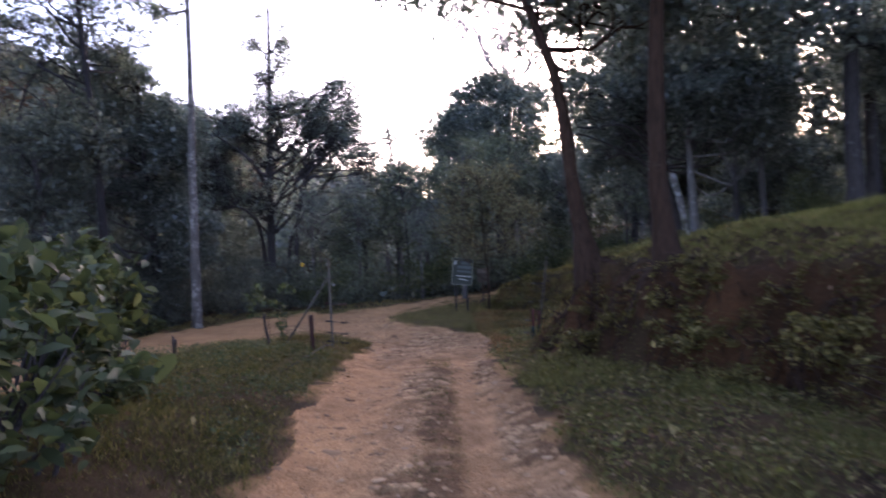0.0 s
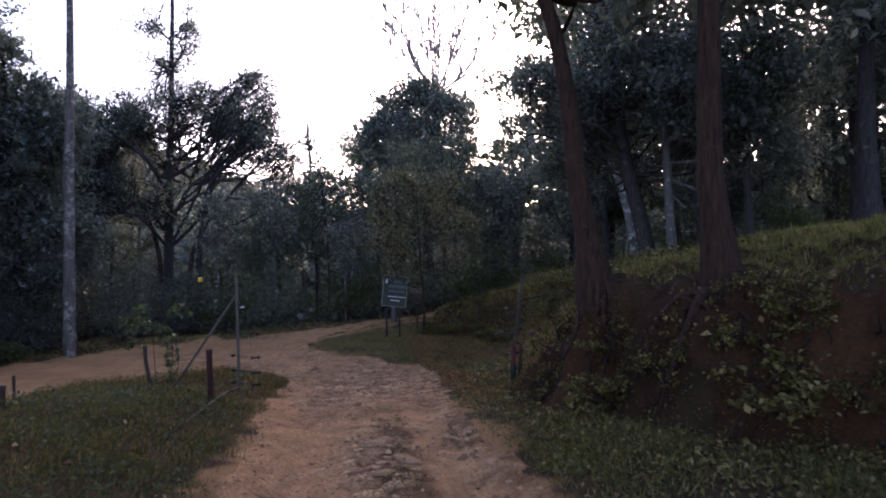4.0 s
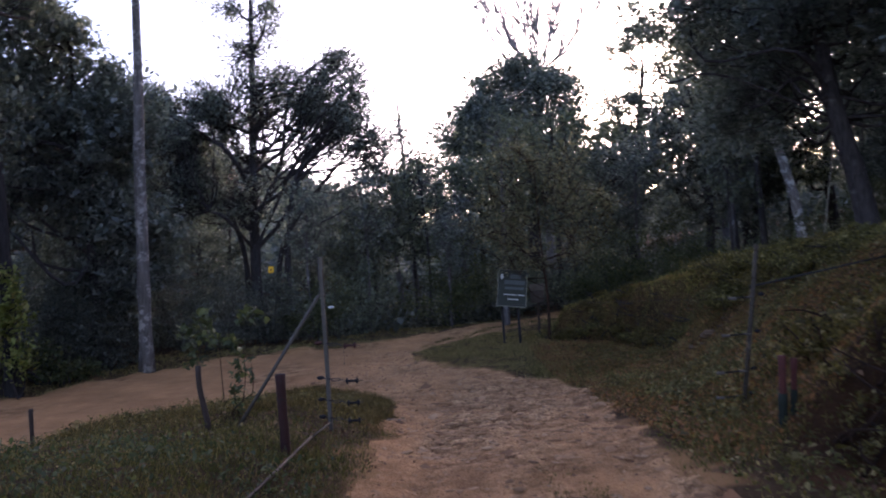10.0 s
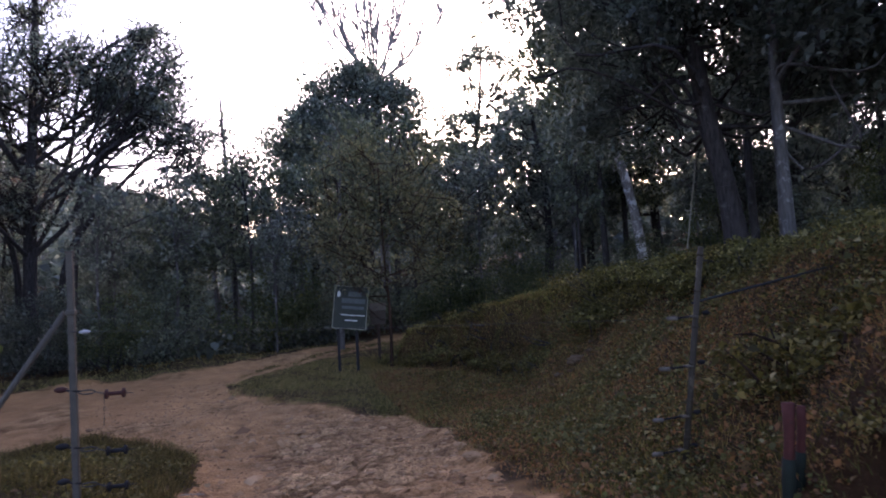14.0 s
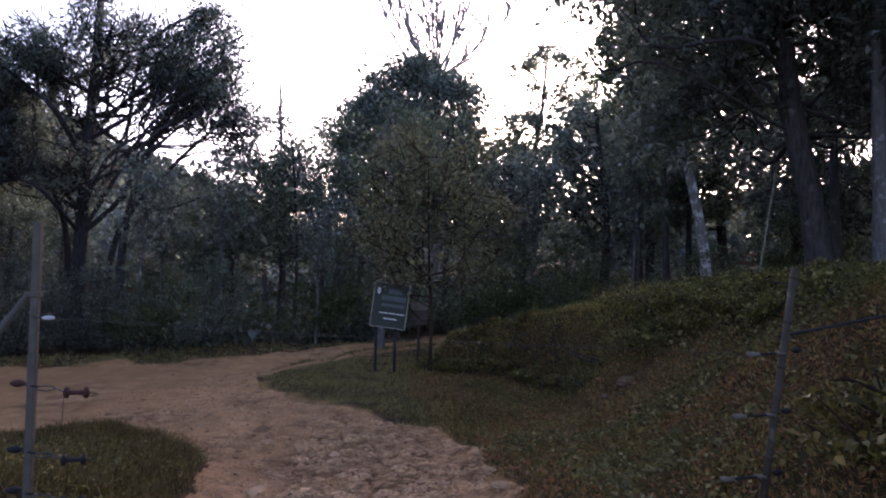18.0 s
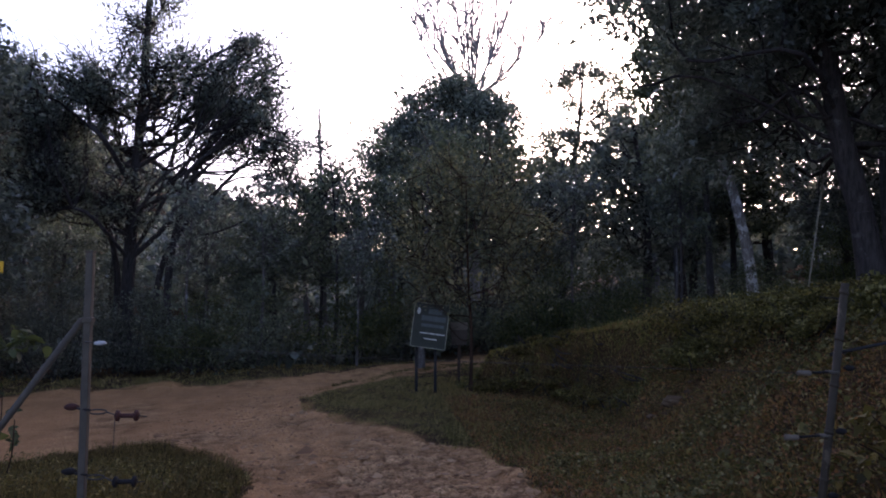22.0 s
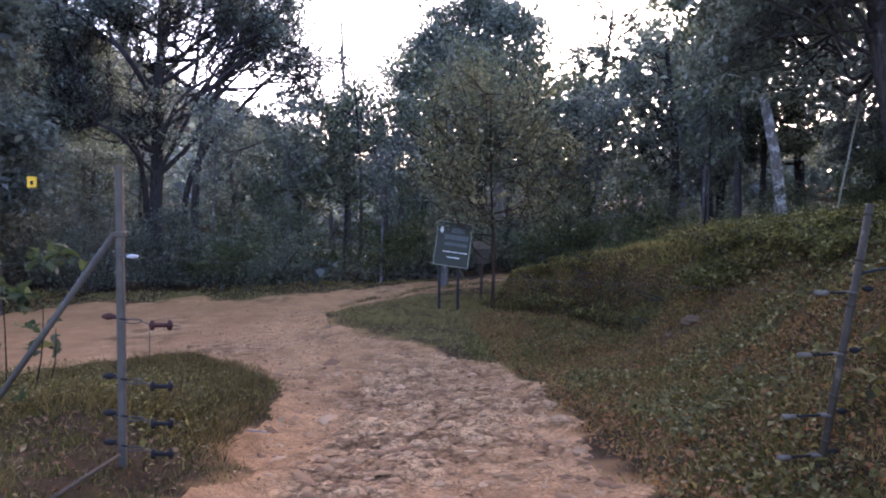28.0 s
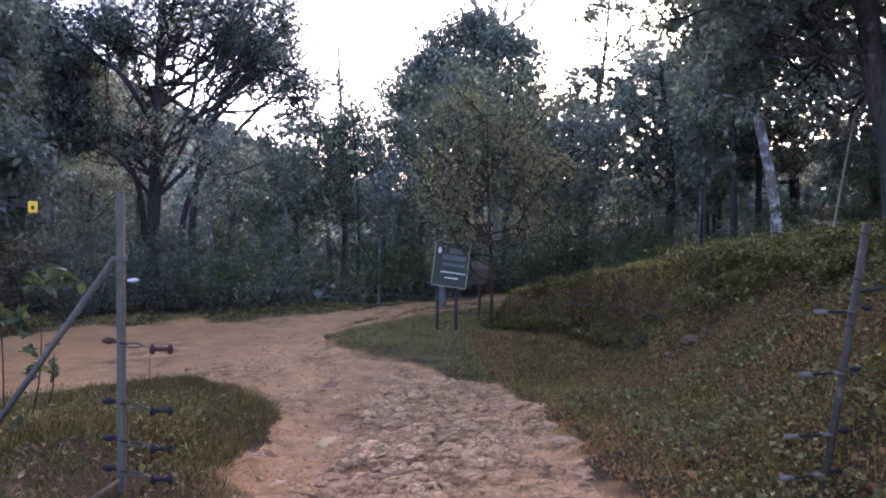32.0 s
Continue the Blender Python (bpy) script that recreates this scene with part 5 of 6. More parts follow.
wire([(-2.2, 12.82, 1.22), (-2.7, 12.9, 1.19), (-4.0, 13.1, 1.16), (-7.4, 13.6, 1.2)], "thin electric fence wire running off the gate post")
wire([(-2.22, 12.82, 0.77), (-2.9, 12.9, 0.70), (-4.2, 13.1, 0.72), (-7.4, 13.6, 0.75)], "thin electric fence wire below another")
wire([(1.75, 12.3, 0.63), (2.6, 12.9, 1.0), (4.4, 14.5, 1.75), (6.05, 18.2, 2.2)], "thin fence wire up the rise")
tag = thing("warning_plate", -2.69, 12.89, 1.19, "small yellow warning plate hung on the fence wire", "sign")
plate = part("plate", box_bm(-0.026, -0.004, -0.055, 0.026, 0.0, 0.012, 0.002), YELLOW, tag)
part("symbol", box_bm(-0.008, -0.0065, -0.035, 0.008, -0.0045, -0.012, 0), BLACK, plate, "small dark mark")
part("border", box_bm(-0.024, -0.0055, -0.052, 0.024, -0.0043, -0.049, 0), BLACK, plate, "thin dark line")
rod("tie", (-0.012, -0.002, 0.0), (-0.012, -0.002, 0.016), 0.0012, WIRE, tag)
rod("tie", (0.012, -0.002, 0.0), (0.012, -0.002, 0.016), 0.0012, WIRE, tag)


def red_post(x, y, top, r, label, tilt=0.0, material=RED_POST, group="red posts", crook=0.0, painted=False):
    z = z_at(x, y)
    root = thing("wooden_post", x, y, z, label, "post", group)
    h = top - z
    s = np.linspace(0, 1, 9)
    line = np.stack([tilt * s + crook * np.sin(6 * s) * (1 - 0.3 * s), 0.01 * np.sin(5 * s), -0.2 + (h + 0.2) * s], -1)
    v, f = tube(line, r * (1 + 0.08 * np.sin(7 * s)), 10, wobble=0.04, seed=int(abs(x) * 100))
    part_np("post", v, f, material, root, soft=False)
    if painted:
        low = line[:6]
        v, f = tube(low, r * 1.16, 10, wobble=0.02, seed=7)
        part_np("painted_base", v, f, GREEN_PAINT, root, "lower half painted dark green")
    return root


red_post(-2.26, 11.3, 0.37, 0.037, "short fence post in faded dark-red paint")
red_post(-3.38, 12.8, 0.28, 0.028, "short crooked fence post of dark wood", -0.05, WOOD_DARK, "stakes", 0.022)
red_post(-5.36, 13.2, -0.1, 0.022, "thin dark stake in the grass", 0.02, WOOD_DARK, "stakes")
red_post(1.38, 11.05, 0.3, 0.028, "short fence post painted dark red above and dark green below", 0.02, RED_BRIGHT, painted=True)
red_post(1.47, 11.08, 0.27, 0.022, "thin red and green stake close beside a post", 0.03, RED_BRIGHT, painted=True)
red_post(-4.45, 11.0, 0.12, 0.04, "short dark weathered fence post in the weeds", 0.02, WOOD_DARK, "stakes")

# roots hanging out of the earth bank
rng = np.random.default_rng(33)
for k in range(34):
    y = rng.uniform(4.2, 10.3)
    top, low = np.interp(y, BANK_Y, CREST_X) - 0.05, np.interp(y, BANK_Y, FOOT_X) + 0.25
    a = rng.uniform(0.35, 0.95)
    x0, x1 = low + (top - low) * a, low + (top - low) * max(0.05, a - rng.uniform(0.25, 0.5))
    y1 = y + rng.uniform(-0.4, 0.4)
    s = np.linspace(0, 1, 8)
    px, py = x0 + (x1 - x0) * s, y + (y1 - y) * s + 0.05 * np.sin(6 * s + k)
    pz = height(px, py) + 0.03 * np.sin(np.pi * s) + 0.012
    v, f = tube(np.stack([px - px[0], py - py[0], pz - pz[0]], -1), np.linspace(rng.uniform(0.012, 0.028), 0.004, 8), 6, wobble=0.1, seed=k)
    ob = part_np("exposed_root", v, f, BARK_RED, None, soft=True)
    ob.matrix_basis = pose(px[0], py[0], pz[0])
    tagged(ob, "thin brown root exposed on the earth bank", "root", "exposed roots")

# pole lying in the grass beside the red post
pz0, pz1 = z_at(-2.14, 11.7) + 0.1, z_at(-2.2, 9.1) + 0.03
fallen = thing("fallen_pole", -2.14, 11.7, pz0, "grey pipe lying aslant in the grass beside a red post", "pole")
rod("pipe", (0, 0, 0), (-0.06, -2.6, pz1 - pz0), 0.012, POLE_GREY, fallen, "", 10)
rod("cross_pipe", (0.0, -0.05, 0.0), (-0.03, 1.02, z_at(-2.17, 12.72) + 0.1 - pz0), 0.011, POLE_GREY, fallen, "", 10)
rod("end_cap", (-0.06, -2.59, pz1 - pz0), (-0.0605, -2.61, pz1 - pz0), 0.0145, POLE_GREY, fallen, "", 10)

# leaning fence rod on the rise
fz = z_at(5.75, 18.4)
fence_rod = thing("fence_rod", 5.75, 18.4, fz, "thin pale leaning fence rod on the rise", "post")
rod("rod", (0, 0, -0.2), (0.48, 0.05, 2.3), 0.012, BAMBOO, fence_rod)

# ================= sign board =================
sz = z_at(0.33, 22.6)
board = thing("sign_board", 0.33, 22.6, sz, "dark green notice board with a pale border on two black posts", "sign")
part("post", box_bm(-0.028, 0.03, -0.3, 0.028, 0.08, 0.8 - sz, 0.004), SIGN_POST, board, "thin black post")
part("post", box_bm(0.342, -0.085, -0.3, 0.398, -0.035, 0.72 - sz, 0.004), SIGN_POST, board, "thin black post")
turn = Matrix.Translation((0.26, -0.125, 0.385 - sz)) @ pose(0, 0, 0, -3, 6.5, -17)


def on_board(name, x0, z0, x1, z1, depth, material, parent, label="", thick=0.003):
    bm = box_bm(x0, -depth - thick, z0, x1, -depth, z1, 0)
    bm.transform(turn)
    return part(name, bm, material, parent, label)


panel = on_board("panel", -0.35, -0.44, 0.35, 0.44, 0.0, SIGN_FACE, board, "dark green painted panel", 0.02)
for x0, z0, x1, z1 in ((-0.36, 0.434, 0.36, 0.446), (-0.36, -0.446, 0.36, -0.434), (-0.36, -0.434, -0.348, 0.434), (0.348, -0.434, 0.36, 0.434)):
    on_board("border", x0, z0, x1, z1, 0.018, SIGN_EDGE, panel, "pale cream border strip", 0.01)
bm = bmesh.new()
bmesh.ops.create_cone(bm, cap_ends=True, segments=20, radius1=0.044, radius2=0.044, depth=0.004, matrix=Matrix.Translation((-0.26, -0.024, 0.27)) @ pose(0, 0, 0, 90) @ Matrix.Diagonal((0.8, 1.45, 1, 1)))
bm.transform(turn)
part("emblem", bm, SIGN_WHITE, board, "white oval emblem")
for x0, z0, x1, z1, m in ((-0.06, 0.23, 0.21, 0.33, SIGN_BLUE), (-0.19, 0.09, 0.3, 0.19, SIGN_BLUE), (-0.18, -0.03, 0.28, 0.03, SIGN_BLUE), (-0.19, -0.165, -0.02, -0.145, SIGN_WHITE), (0.0, -0.165, 0.12, -0.145, SIGN_WHITE), (0.14, -0.165, 0.31, -0.145, SIGN_WHITE), (-0.1, -0.275, 0.17, -0.255, SIGN_WHITE)):
    on_board("lettering", x0, z0, x1, z1, 0.0215, m, panel, "faded bar of lettering")

pz = z_at(1.27, 23.2)
marker = thing("small_board", 1.27, 23.2, pz, "small weathered grey wooden board on a short stake beside a sign", "sign")
part("stake", box_bm(-0.03, 0.0, -0.25, 0.03, 0.05, 0.36 - pz, 0.004), WOOD_DARK, marker)
for k, (z0, z1, m) in enumerate(((0.26, 0.42, BOARD_PALE), (0.1, 0.252, BOARD_GREY), (-0.05, 0.092, BOARD_GREY))):
    bm = box_bm(-0.19 + 0.01 * k, -0.024, z0 - pz, 0.18 - 0.012 * k, -0.003, z1 - pz, 0.005)
    part("plank", bm, m, marker, "paler bleached plank" if k == 0 else "")

# ================= loose things =================
def rock(name, x, y, size, seed, label, material=STONE, sink=0.3, group=""):
    bm = bmesh.new()
    bmesh.ops.create_icosphere(bm, subdivisions=3, radius=1)
    for v in bm.verts:
        k = 1 + 0.35 * noise.noise(v.co * 1.3 + Vector((seed * 3.1, 0, 0))) + 0.26 * noise.noise(v.co * 3.4 + Vector((0, seed, 0)))
        v.co = Vector((v.co.x * size[0], v.co.y * size[1], v.co.z * size[2])) * k
    ob = part(name, bm, material, None, soft=False)
    ob.matrix_basis = pose(x, y, z_at(x, y) + size[2] * (1 - sink) - size[2] * 0.4, 0, 0, seed * 40)
    return tagged(ob, label, "rock", group)


rock("boulder", 3.46, 17.8, (0.17, 0.13, 0.09), 3, "brown weathered rock in the grass of the rise", ROCK)
for k, (x, y, s) in enumerate(((3.2, 17.95, 0.09), (3.62, 17.7, 0.08), (3.3, 17.7, 0.06), (3.05, 17.8, 0.05), (3.55, 17.5, 0.05), (3.75, 17.9, 0.06))):
    rock("boulder", x, y, (s, s * 0.7, s * 0.4), 15 + k, "small brown rock in a heap on the rise", ROCK, group="rock heap")
for k, (x, y, s) in enumerate(((0.92, 15.4, 0.08), (0.84, 14.7, 0.1), (1.0, 16.2, 0.06), (0.7, 13.6, 0.06), (-1.75, 20.9, 0.07))):
    rock("loose_stone", x, y, (s, s * 0.8, s * 0.5), 7 + k, "loose stone at the edge of the track", STONE, group="loose stones")
v, f = tube(bent([(0, 0, 0), (0.1, -0.055, 0.012), (0.2, -0.12, 0.018)], 6), [0.004, 0.006, 0.006, 0.005, 0.005, 0.003], 6)
stick = part_np("stick", v, f, DRYWOOD)
stick.matrix_basis = pose(-1.78, 14.15, z_at(-1.78, 14.15) + 0.03)
tagged(stick, "bleached broken stick at the edge of the grass", "stick")


# ================= ground cover =================
def spots(n, x0, x1, y0, y1, rng, keep):
    x, y = rng.uniform(x0, x1, n), rng.uniform(y0, y1, n)
    k = keep(x, y, rng.random(n))
    x, y = x[k], y[k]
    return x, y, height(x, y)


def blades(x, y, z, tall, wide, rng):
    n = len(x)
    a, lean, b = rng.uniform(0, 2 * np.pi, n), rng.uniform(0.15, 1.3, n), rng.uniform(0, 2 * np.pi, n)
    h = tall * np.exp(rng.normal(0, 0.35, n))
    w = wide * rng.uniform(0.6, 1.3, n)
    dx, dy = np.cos(a) * w, np.sin(a) * w
    base = np.stack([x, y, z - 0.01], -1)
    side = np.stack([dx, dy, np.zeros(n)], -1)
    bend = np.stack([np.cos(b) * lean * h, np.sin(b) * lean * h, h * (1 - 0.4 * lean)], -1)
    v = np.stack([base - side, base + side, base + bend], 1).reshape(-1, 3)
    return v, [np.arange(3 * n).reshape(-1, 3)]


def patchy(x, y, scale, seed):
    return 0.5 + 0.5 * lattice_noise(x, y, scale, seed)


def grass(name, n, area, tall, wide, material, label, seed, keep):
    rng = np.random.default_rng(seed)
    x, y, z = spots(n // 5, *area, rng, keep)
    x, y = np.repeat(x, 8), np.repeat(y, 8)
    x, y = x + rng.normal(0, 0.03, len(x)), y + rng.normal(0, 0.03, len(y))
    d = -road_side(x, y)
    k = (d > -0.14) & (rng.random(len(x)) < 0.2 + 0.8 * ss(-0.05, 0.4, d))
    x, y = (x[k], y[k]) if "track" not in name else (x, y)
    z = height(x, y)
    v, f = blades(x, y, z, tall * (0.6 + 0.8 * patchy(x, y, 0.7, seed)), wide, rng)
    return tagged(part_np(name, v, f, material), label, "grass", kind="stuff")


def off_road(x, y, margin=0.03):
    return road_side(x, y) + 0.16 * lattice_noise(x, y, 0.5, 11) + 0.07 * lattice_noise(x, y, 0.17, 12) < -margin


def face_of_bank(x, y):
    return (y < 10.8) & (x > np.interp(y, BANK_Y, FOOT_X) + 0.05) & (x < np.interp(y, BANK_Y, CREST_X) + 0.2)


grass("isle_grass", 300000, (-6.8, -1.2, 2.0, 19.0), 0.06, 0.0042, GRASS, "short green and straw grass between the two roads", 101, lambda x, y, r: off_road(x, y) & (r < (0.15 + 1.1 * patchy(x, y, 0.6, 31)) * (1 - 0.85 * ss(12.8, 13.7, y + 0.5 * lattice_noise(x, y, 0.7, 30)))))
grass("isle_meadow", 190000, (-6.6, -1.2, 12.6, 19.0), 0.08, 0.004, GRASS_ISLE, "short olive and straw-coloured grass between the two roads", 109, lambda x, y, r: off_road(x, y) & (r < (0.35 + 0.8 * patchy(x, y, 0.6, 31)) * ss(12.8, 13.7, y + 0.5 * lattice_noise(x, y, 0.7, 30))))
grass("verge_grass", 190000, (0.5, 4.3, 2.0, 20.0), 0.075, 0.004, GRASS_GREEN, "green grass along the edge of the track", 102, lambda x, y, r: off_road(x, y) & ~face_of_bank(x, y) & (x < np.interp(y, BANK_Y, FOOT_X) + 0.7) & (r < 1.5 * patchy(x, y, 0.5, 32) - 0.2))
grass("slope_grass", 160000, (0.9, 6.2, 10.6, 24.5), 0.07, 0.004, GRASS_DRY, "dry grass on the slope of the rise", 103, lambda x, y, r: off_road(x, y) & (r < 0.2 + 0.8 * patchy(x, y, 0.6, 33)))
grass("bank_top_grass", 170000, (1.9, 9.5, 3.5, 14.5), 0.075, 0.006, GRASS_LIT, "short yellow-green grass on top of the earth bank", 110, lambda x, y, r: (x > np.interp(y, BANK_Y, CREST_X) + 0.25 + 0.3 * lattice_noise(x, y, 0.4, 38)) & (r < (0.25 + 0.75 * ss(0.2, 1.2, x - np.interp(y, BANK_Y, CREST_X))) * (0.4 + 0.9 * patchy(x, y, 0.8, 34))))
# light on the ridge top is put into these brighter blades
grass("crest_grass", 190000, (1.3, 8, 11.0, 24.6), 0.1, 0.0055, GRASS_OLIVE, "longer grass on top of the bank", 104, lambda x, y, r: (x > np.interp(y, BANK_Y, CREST_X) - 0.25) & (r < 0.4 + 0.7 * patchy(x, y, 0.8, 34)))
grass("sign_grass", 200000, (-2.0, 4.0, 16.0, 24.5), 0.055, 0.005, GRASS_SIGN, "short grass round the sign board", 105, lambda x, y, r: off_road(x, y) & (r < 0.35 + 0.65 * patchy(x, y, 0.6, 35)))
grass("far_verge_grass", 120000, (-13, 5, 16, 27.5), 0.075, 0.007, GRASS_SIGN, "grass along the far edge of the road", 106, lambda x, y, r: off_road(x, y) & (road_side(x, y) > -1.8) & ((x < -4.5) | (y > 22)) & ((x < -2.4) | (y > 24.8)))
grass("track_grass", 16000, (-0.62, 0.3, 1.5, 11.5), 0.03, 0.0035, GRASS, "thin trodden grass along the middle of the track", 107, lambda x, y, r: (np.abs(x + 0.1 + 0.012 * (y - 4)) < 0.2) & (r < patchy(x, y, 0.35, 36) * 1.2 - 0.2))


def weeds(name, n, area, size, material, label, seed, keep, lift=0.06, category="weeds", droop=0.2, width=0.65):
    rng = np.random.default_rng(seed)
    x, y, z = spots(n, *area, rng, keep)
    v, q = leaves(np.stack([x, y, z + lift * rng.uniform(0.2, 1.8, len(x))], -1), size, rng, width, droop)
    return tagged(part_np(name, v, q, material), label, category, kind="stuff")


weeds("verge_weeds", 9000, (0.8, 4.4, 2.4, 13), 0.04, VINE, "low broad-leaved weeds along the foot of the bank", 111, lambda x, y, r: off_road(x, y, 0.12) & (x < np.interp(y, BANK_Y, FOOT_X) + 0.35) & (r < 1.9 * patchy(x, y, 0.55, 41) - 0.5))
weeds("slope_weeds", 100000, (1.2, 5.8, 11.0, 21), 0.031, VINE, "low creeping weeds on the slope of the rise", 112, lambda x, y, r: off_road(x, y, 0.15) & (r < 2.2 * patchy(x, y, 0.75, 42) - 0.95 + 0.4 * ss(-15, -12.5, -y)), 0.06)
weeds("ground_ivy", 24000, (1.3, 4.2, 11.4, 16.5), 0.032, IVY, "ivy spreading in patches over the foot of the slope", 122, lambda x, y, r: off_road(x, y, 0.2) & (r < (1.6 * patchy(x, y, 0.8, 95) + 0.9 * patchy(x, y, 0.22, 97) - 0.95) * (1 - 0.75 * ss(2.2, 3.6, x - 0.25 * (y - 12)))), 0.09, "ivy", 0.1, 0.85)
weeds("crest_ivy", 24000, (3.2, 6.0, 12.0, 19.2), 0.035, IVY, "ivy trailing over the crest of the rise", 123, lambda x, y, r: (np.abs(x - np.interp(y, BANK_Y, CREST_X) + 0.1) < 0.7) & (r < 1.5 * patchy(x, y, 0.7, 96) + 0.8 * patchy(x, y, 0.2, 98) - 0.8), 0.13, "ivy", 0.2, 0.85)
weeds("slope_cover", 80000, (0.8, 6.0, 10.8, 22), 0.03, COVER, "mat of small green and brown leaves over the slope", 118, lambda x, y, r: off_road(x, y, 0.02) & (r < 0.35 + 0.6 * patchy(x, y, 0.5, 47)), 0.04)
weeds("verge_cover", 26000, (0.7, 4.2, 2.6, 12.5), 0.028, VERGE, "mat of small green weeds along the verge", 119, lambda x, y, r: off_road(x, y, 0.1) & (x < np.interp(y, BANK_Y, FOOT_X) + 0.3) & (r < 0.3 + 0.6 * patchy(x, y, 0.5, 48)), 0.04)
weeds("bank_litter", 5000, (1.6, 5.2, 2.5, 11), 0.028, LITTER, "dead leaves and small weeds caught on the earth bank", 120, lambda x, y, r: face_of_bank(x, y) & (r < 0.15 + 0.8 * patchy(x, y, 0.5, 49)), 0.03)
weeds("isle_weeds", 15000, (-6.2, -1.5, 2.5, 17.5), 0.027, VINE, "low weeds in the grass between the roads", 113, lambda x, y, r: off_road(x, y, 0.15) & (r < 2.0 * patchy(x, y, 0.6, 43) - 0.75))
weeds("isle_herbs", 30000, (-5.6, -1.55, 5.0, 11.8), 0.032, LEAF_BROAD, "leafy dark green herbs in clumps among the grass", 124, lambda x, y, r: off_road(x, y, 0.2) & (r < 1.7 * patchy(x, y, 0.5, 57) + 0.9 * patchy(x, y, 0.18, 58) - 0.95), 0.1, "herbs", 0.3, 0.5)
weeds("meadow_herbs", 22000, (-5.6, -1.55, 12.6, 17.6), 0.028, VINE, "leafy olive herbs growing through the grass between the roads", 125, lambda x, y, r: off_road(x, y, 0.2) & (r < 1.5 * patchy(x, y, 0.55, 57) + 0.9 * patchy(x, y, 0.18, 58) - 0.85), 0.085, "herbs", 0.3, 0.5)
weeds("bank_ferns", 5500, (1.6, 5.0, 3.0, 11), 0.03, VINE, "weeds hanging on the face of the earth bank", 114, lambda x, y, r: face_of_bank(x, y) & (r < 2.6 * patchy(x, y, 0.45, 44) - 1.15), 0.07, droop=0.6)
weeds("leaf_litter", 44000, (1.0, 6.5, 3.0, 21), 0.032, LITTER, "dead brown leaves scattered on the slope", 115, lambda x, y, r: off_road(x, y, 0.0) & ~face_of_bank(x, y) & (r < 1.0 * patchy(x, y, 1.1, 45) - 0.25 + 0.8 * np.exp(-((x - 3.0) / 0.9) ** 2 - ((y - 16) / 2.5) ** 2)), 0.03, "leaf litter", 0.0)
weeds("track_litter", 700, (-3.0, 1.2, 3.0, 18.5), 0.035, LITTER, "dead leaves blown onto the track edge", 116, lambda x, y, r: np.abs(road_side(x, y)) < 0.35, 0.008, "leaf litter", 0.0)

weeds("isle_litter", 18000, (-5.2, -1.3, 3.0, 17.8), 0.03, LITTER, "dead leaves and straw in the grass between the roads", 117, lambda x, y, r: off_road(x, y, 0.0) & (r < 0.8 * patchy(x, y, 0.5, 46) * (0.15 + 0.85 * ss(10, 11.5, y) * (1 - ss(12.8, 13.8, y + 0.5 * lattice_noise(x, y, 0.7, 30))))), 0.02, "leaf litter", 0.0)

grass("branch_track_grass", 26000, (-2.0, 3.2, 22.6, 28.0), 0.06, 0.006, GRASS, "grass strip between the wheel ruts of the side road", 108, lambda x, y, r: np.abs(y - np.interp(x, (-1.8, -1.0, 0.1, 3.0), (23.05, 24.3, 25.55, 27.4)) + 0.08 * lattice_noise(x, y, 0.4, 37)) < 0.24 * ss(-1.9, -1.2, x))
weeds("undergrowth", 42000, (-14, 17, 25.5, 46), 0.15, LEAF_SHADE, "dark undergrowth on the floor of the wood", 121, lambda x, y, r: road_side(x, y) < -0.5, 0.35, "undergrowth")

# far wood closing the view behind the trees
rng = np.random.default_rng(78)
n = 26000
fx, fy = np.concatenate([rng.uniform(-16, 60, n), rng.uniform(22, 46, n)]), np.concatenate([rng.uniform(45, 60, n), rng.uniform(-4, 46, n)])
fz = rng.uniform(0, 1, len(fx)) ** 0.7 * (1 - 0.6 * np.exp(-((fx + 2) / 5) ** 2)) * (5.0 + 2.0 * lattice_noise(fx, fy, 4.0, 55) + 1.2 * lattice_noise(fx, fy, 1.7, 56))
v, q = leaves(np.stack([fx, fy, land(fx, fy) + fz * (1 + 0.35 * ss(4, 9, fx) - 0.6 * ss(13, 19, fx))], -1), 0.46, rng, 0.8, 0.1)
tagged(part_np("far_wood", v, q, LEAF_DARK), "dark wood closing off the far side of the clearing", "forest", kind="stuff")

# wooded hill far beyond the clearing
rng = np.random.default_rng(77)
n = 30000
hx, hy = rng.uniform(-150, 40, n), rng.uniform(62, 150, n)
tuft = np.stack([np.round(hx / 4.5 + lattice_noise(hx, hy, 9, 50)) * 4.5, np.round(hy / 4.5) * 4.5], -1)
hx, hy = tuft[:, 0] + rng.normal(0, 1.7, n), tuft[:, 1] + rng.normal(0, 1.7, n)
hz = land(hx, hy) + np.abs(rng.normal(0, 1.6, n)) + 1.6 * lattice_noise(tuft[:, 0], tuft[:, 1], 3.1, 51)
sx, sy = rng.uniform(-95, -19, 16000), rng.uniform(8, 66, 16000)
tuft = np.stack([np.round(sx / 3.2 + lattice_noise(sx, sy, 7, 52)) * 3.2, np.round(sy / 3.2) * 3.2], -1)
sx, sy = tuft[:, 0] + rng.normal(0, 1.2, 16000), tuft[:, 1] + rng.normal(0, 1.2, 16000)
hx, hy, hz = np.concatenate([hx, sx]), np.concatenate([hy, sy]), np.concatenate([hz, land(sx, sy) + np.abs(rng.normal(0, 1.1, 16000))])
size = np.where(np.hypot(hx, hy) < 60, 0.45, 1.0)
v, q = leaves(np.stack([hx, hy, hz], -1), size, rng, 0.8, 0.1)
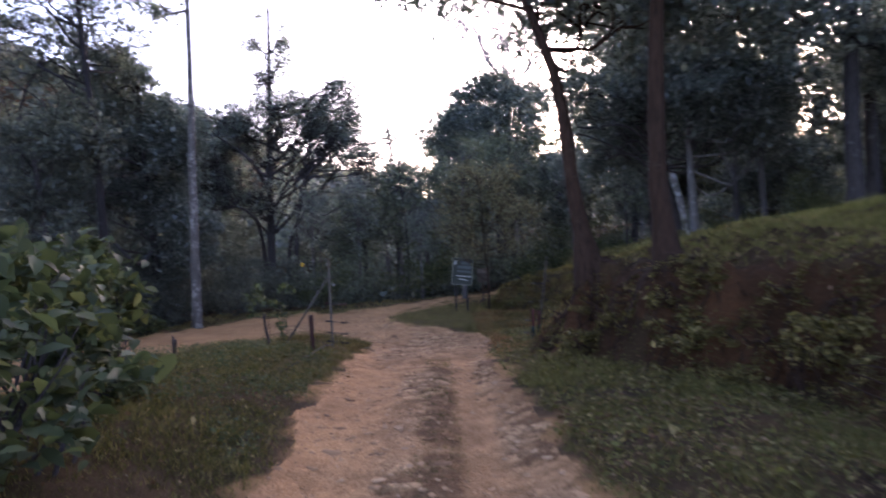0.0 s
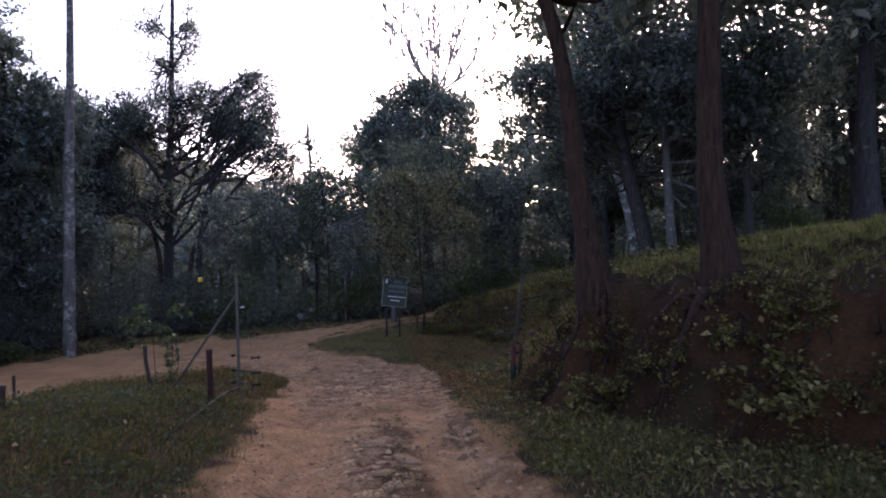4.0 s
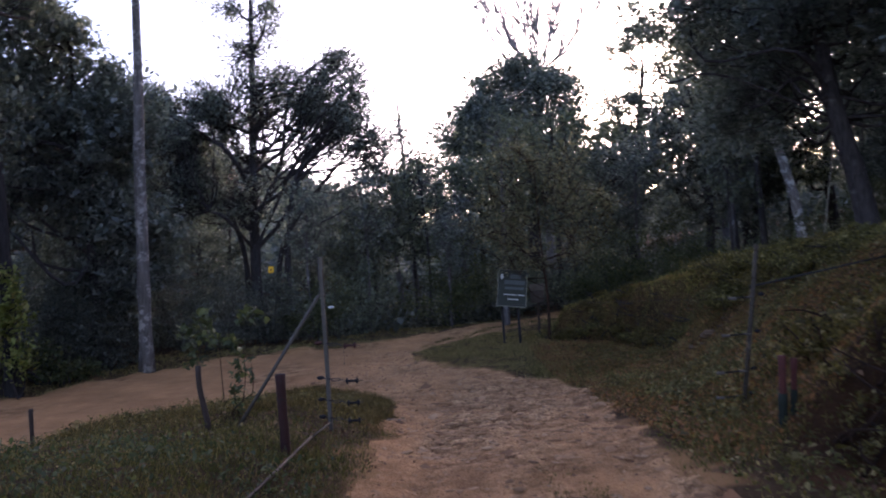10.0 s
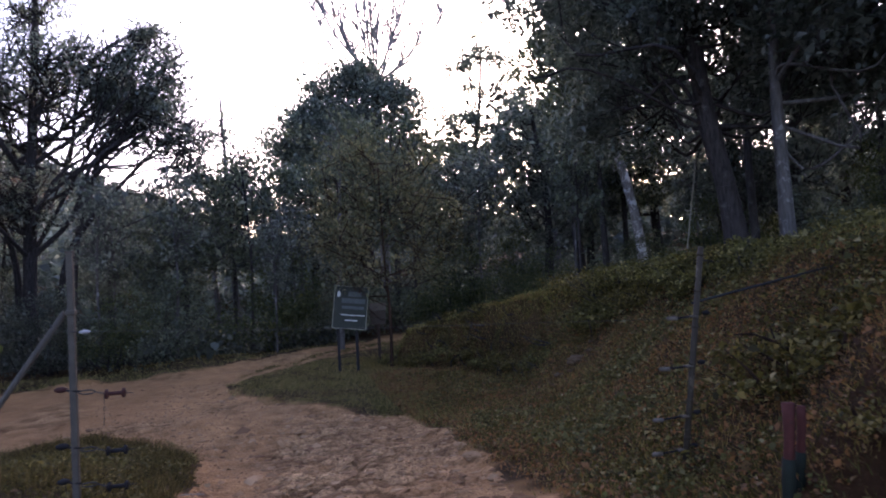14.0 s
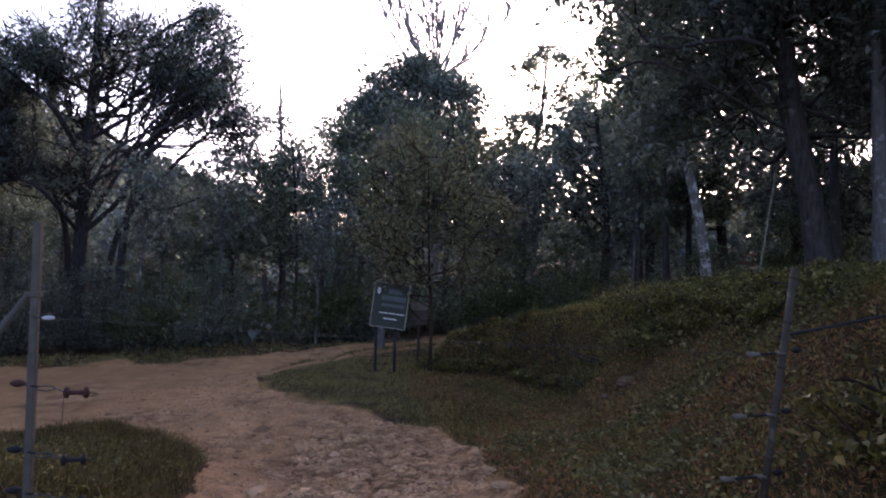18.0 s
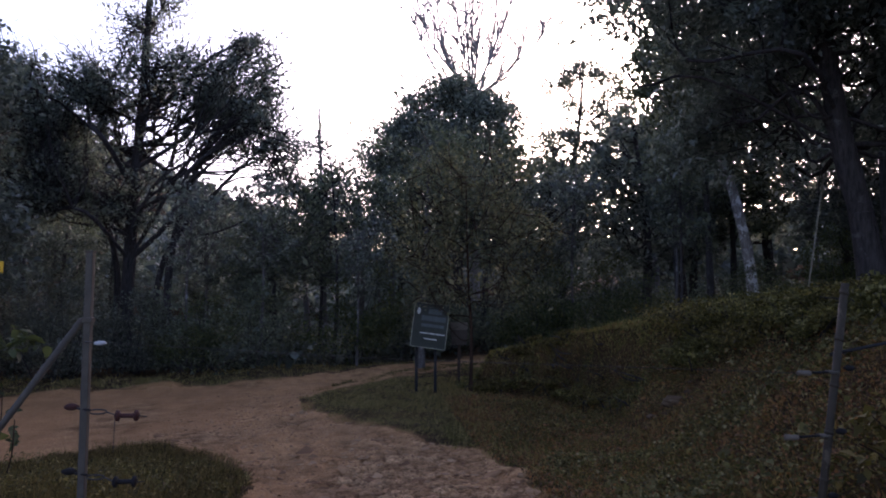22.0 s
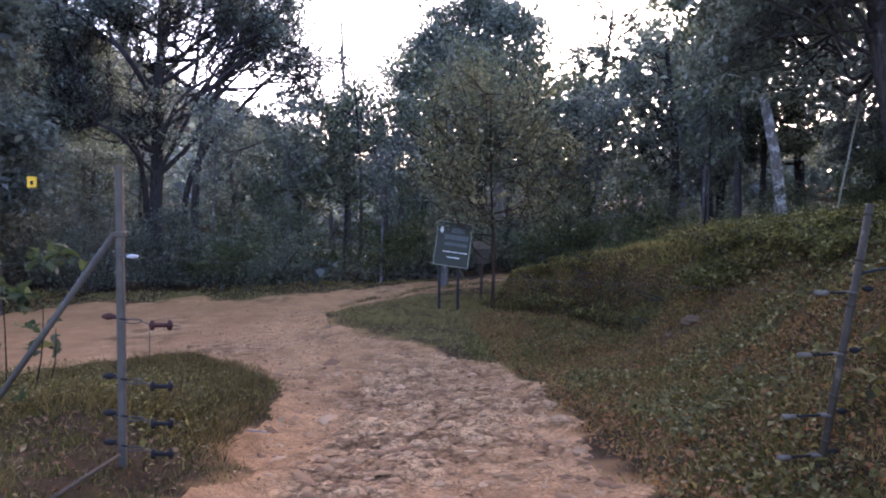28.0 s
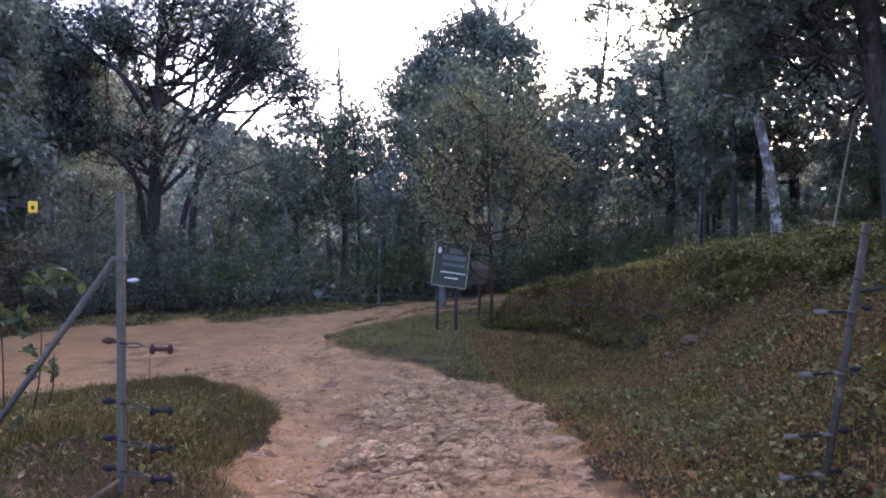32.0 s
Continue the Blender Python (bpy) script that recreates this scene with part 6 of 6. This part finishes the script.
tagged(part_np("hill_forest", v, q, LEAF_HILL), "forest covering a distant hillside, haze painted into its leaves", "forest", kind="stuff")

# ================= stones worn out of the track =================
stone_meshes = []
for k in range(7):
    bm = bmesh.new()
    bmesh.ops.create_icosphere(bm, subdivisions=1, radius=1)
    for v in bm.verts:
        j = 1 + 0.45 * noise.noise(v.co * 1.1 + Vector((k * 5.7, 1, 0)))
        v.co = Vector((v.co.x * 1.2, v.co.y * 0.85, min(v.co.z, 0.35) * 0.5)) * j
    me = bpy.data.meshes.new("stone")
    bm.to_mesh(me)
    bm.free()
    me.materials.append(STONE)
    stone_meshes.append(me)
rng = np.random.default_rng(91)
made = 0
while made < 300:
    y = rng.uniform(3.0, 19.5) if made < 270 else rng.uniform(17, 22)
    x = rng.uniform(-1.5, 1.0) if made < 270 else rng.uniform(-3.5, 0)
    if float(road_side(np.array([x]), np.array([y]))[0]) < 0.05:
        continue
    likely = 0.08 + 0.92 * float(stony(np.array([x]), np.array([y]))[0])
    if rng.random() > likely * patchy(np.array([x]), np.array([y]), 0.8, 61)[0] * 2.2:
        continue
    s = float(np.clip(0.032 * np.exp(rng.normal(0, 0.45)), 0.018, 0.08))
    ob = new("stone", stone_meshes[made % 7])
    ob.parent = road
    ob.matrix_basis = pose(x, y, z_at(x, y) + s * 0.02, rng.uniform(-8, 8), rng.uniform(-8, 8), rng.uniform(0, 360)) @ Matrix.Diagonal((s, s, s * rng.uniform(0.3, 0.7), 1))
    made += 1
n = 24000
x, y = rng.uniform(-4, 1.1, n), rng.uniform(2.5, 23, n)
k = (road_side(x, y) > 0.0) & (rng.random(n) < 1.5 * patchy(x, y, 0.8, 62) * (0.35 + 0.65 * ss(6, 13, y)))
x, y = x[k], y[k]
z = height(x, y)
s = 0.014 * np.exp(rng.normal(0, 0.5, len(x)))[:, None, None]
octa = np.array([(1.2, 0, 0), (0, 0.8, 0), (-1, 0.1, 0), (0.1, -0.9, 0), (0.1, 0.1, 0.6)])
a = rng.uniform(0, 6.28, len(x))
turned = np.stack([np.cos(a)[:, None] * octa[:, 0] - np.sin(a)[:, None] * octa[:, 1], np.sin(a)[:, None] * octa[:, 0] + np.cos(a)[:, None] * octa[:, 1], np.broadcast_to(octa[:, 2], (len(x), 5))], -1)
v = (turned * s + np.stack([x, y, z - 0.002], -1)[:, None]).reshape(-1, 3)
t4 = np.array([(0, 1, 4), (1, 2, 4), (2, 3, 4), (3, 0, 4)])
tagged(part_np("gravel", v, (np.arange(len(x))[:, None, None] * 5 + t4).reshape(-1, 3), GRAVEL), "small gravel strewn over the track", "gravel", kind="stuff")

# broken slabs lying loose on the worn track
n = 22000
x, y = rng.uniform(-4.2, 1.1, n), rng.uniform(2.5, 21.5, n)
k = (road_side(x, y) > 0.02) & (rng.random(n) < 0.36 * stony(x, y) * patchy(x, y, 0.7, 63) * (0.45 + 0.55 * ss(8, 11, y)) + 0.02)
x, y = x[k], y[k]
a, tip = rng.normal(0, 0.7, len(x)), rng.normal(0, 0.15, (len(x), 2))
slab = np.array([(1.2, 0.2, 0.25), (0.3, 0.8, 0.3), (-1, 0.4, 0.28), (-0.7, -0.6, 0.3), (0.6, -0.8, 0.25), (1.3, 0.25, -0.4), (0.35, 0.95, -0.4), (-1.15, 0.5, -0.4), (-0.8, -0.75, -0.4), (0.7, -0.95, -0.4)])
slab = slab[None] * (1.4, 1.0, 0.35) * rng.uniform(0.75, 1.25, (len(x), 10, 3))
turned = np.stack([np.cos(a)[:, None] * slab[..., 0] - np.sin(a)[:, None] * slab[..., 1], np.sin(a)[:, None] * slab[..., 0] + np.cos(a)[:, None] * slab[..., 1], slab[..., 2] + tip[:, :1] * slab[..., 0] + tip[:, 1:] * slab[..., 1]], -1)
s = 0.026 * np.exp(rng.normal(0, 0.4, len(x)))[:, None, None]
v = (turned * s + np.stack([x, y, height(x, y) + 0.004], -1)[:, None]).reshape(-1, 3)
t8 = np.array([(0, 1, 2), (0, 2, 3), (0, 3, 4)] + [t for j in range(5) for t in ((j, 5 + j, 5 + (j + 1) % 5), (j, 5 + (j + 1) % 5, (j + 1) % 5))])
tagged(part_np("rubble", v, (np.arange(len(x))[:, None, None] * 10 + t8).reshape(-1, 3), GRAVEL), "flat broken stones strewn over the worn track", "rubble", kind="stuff")
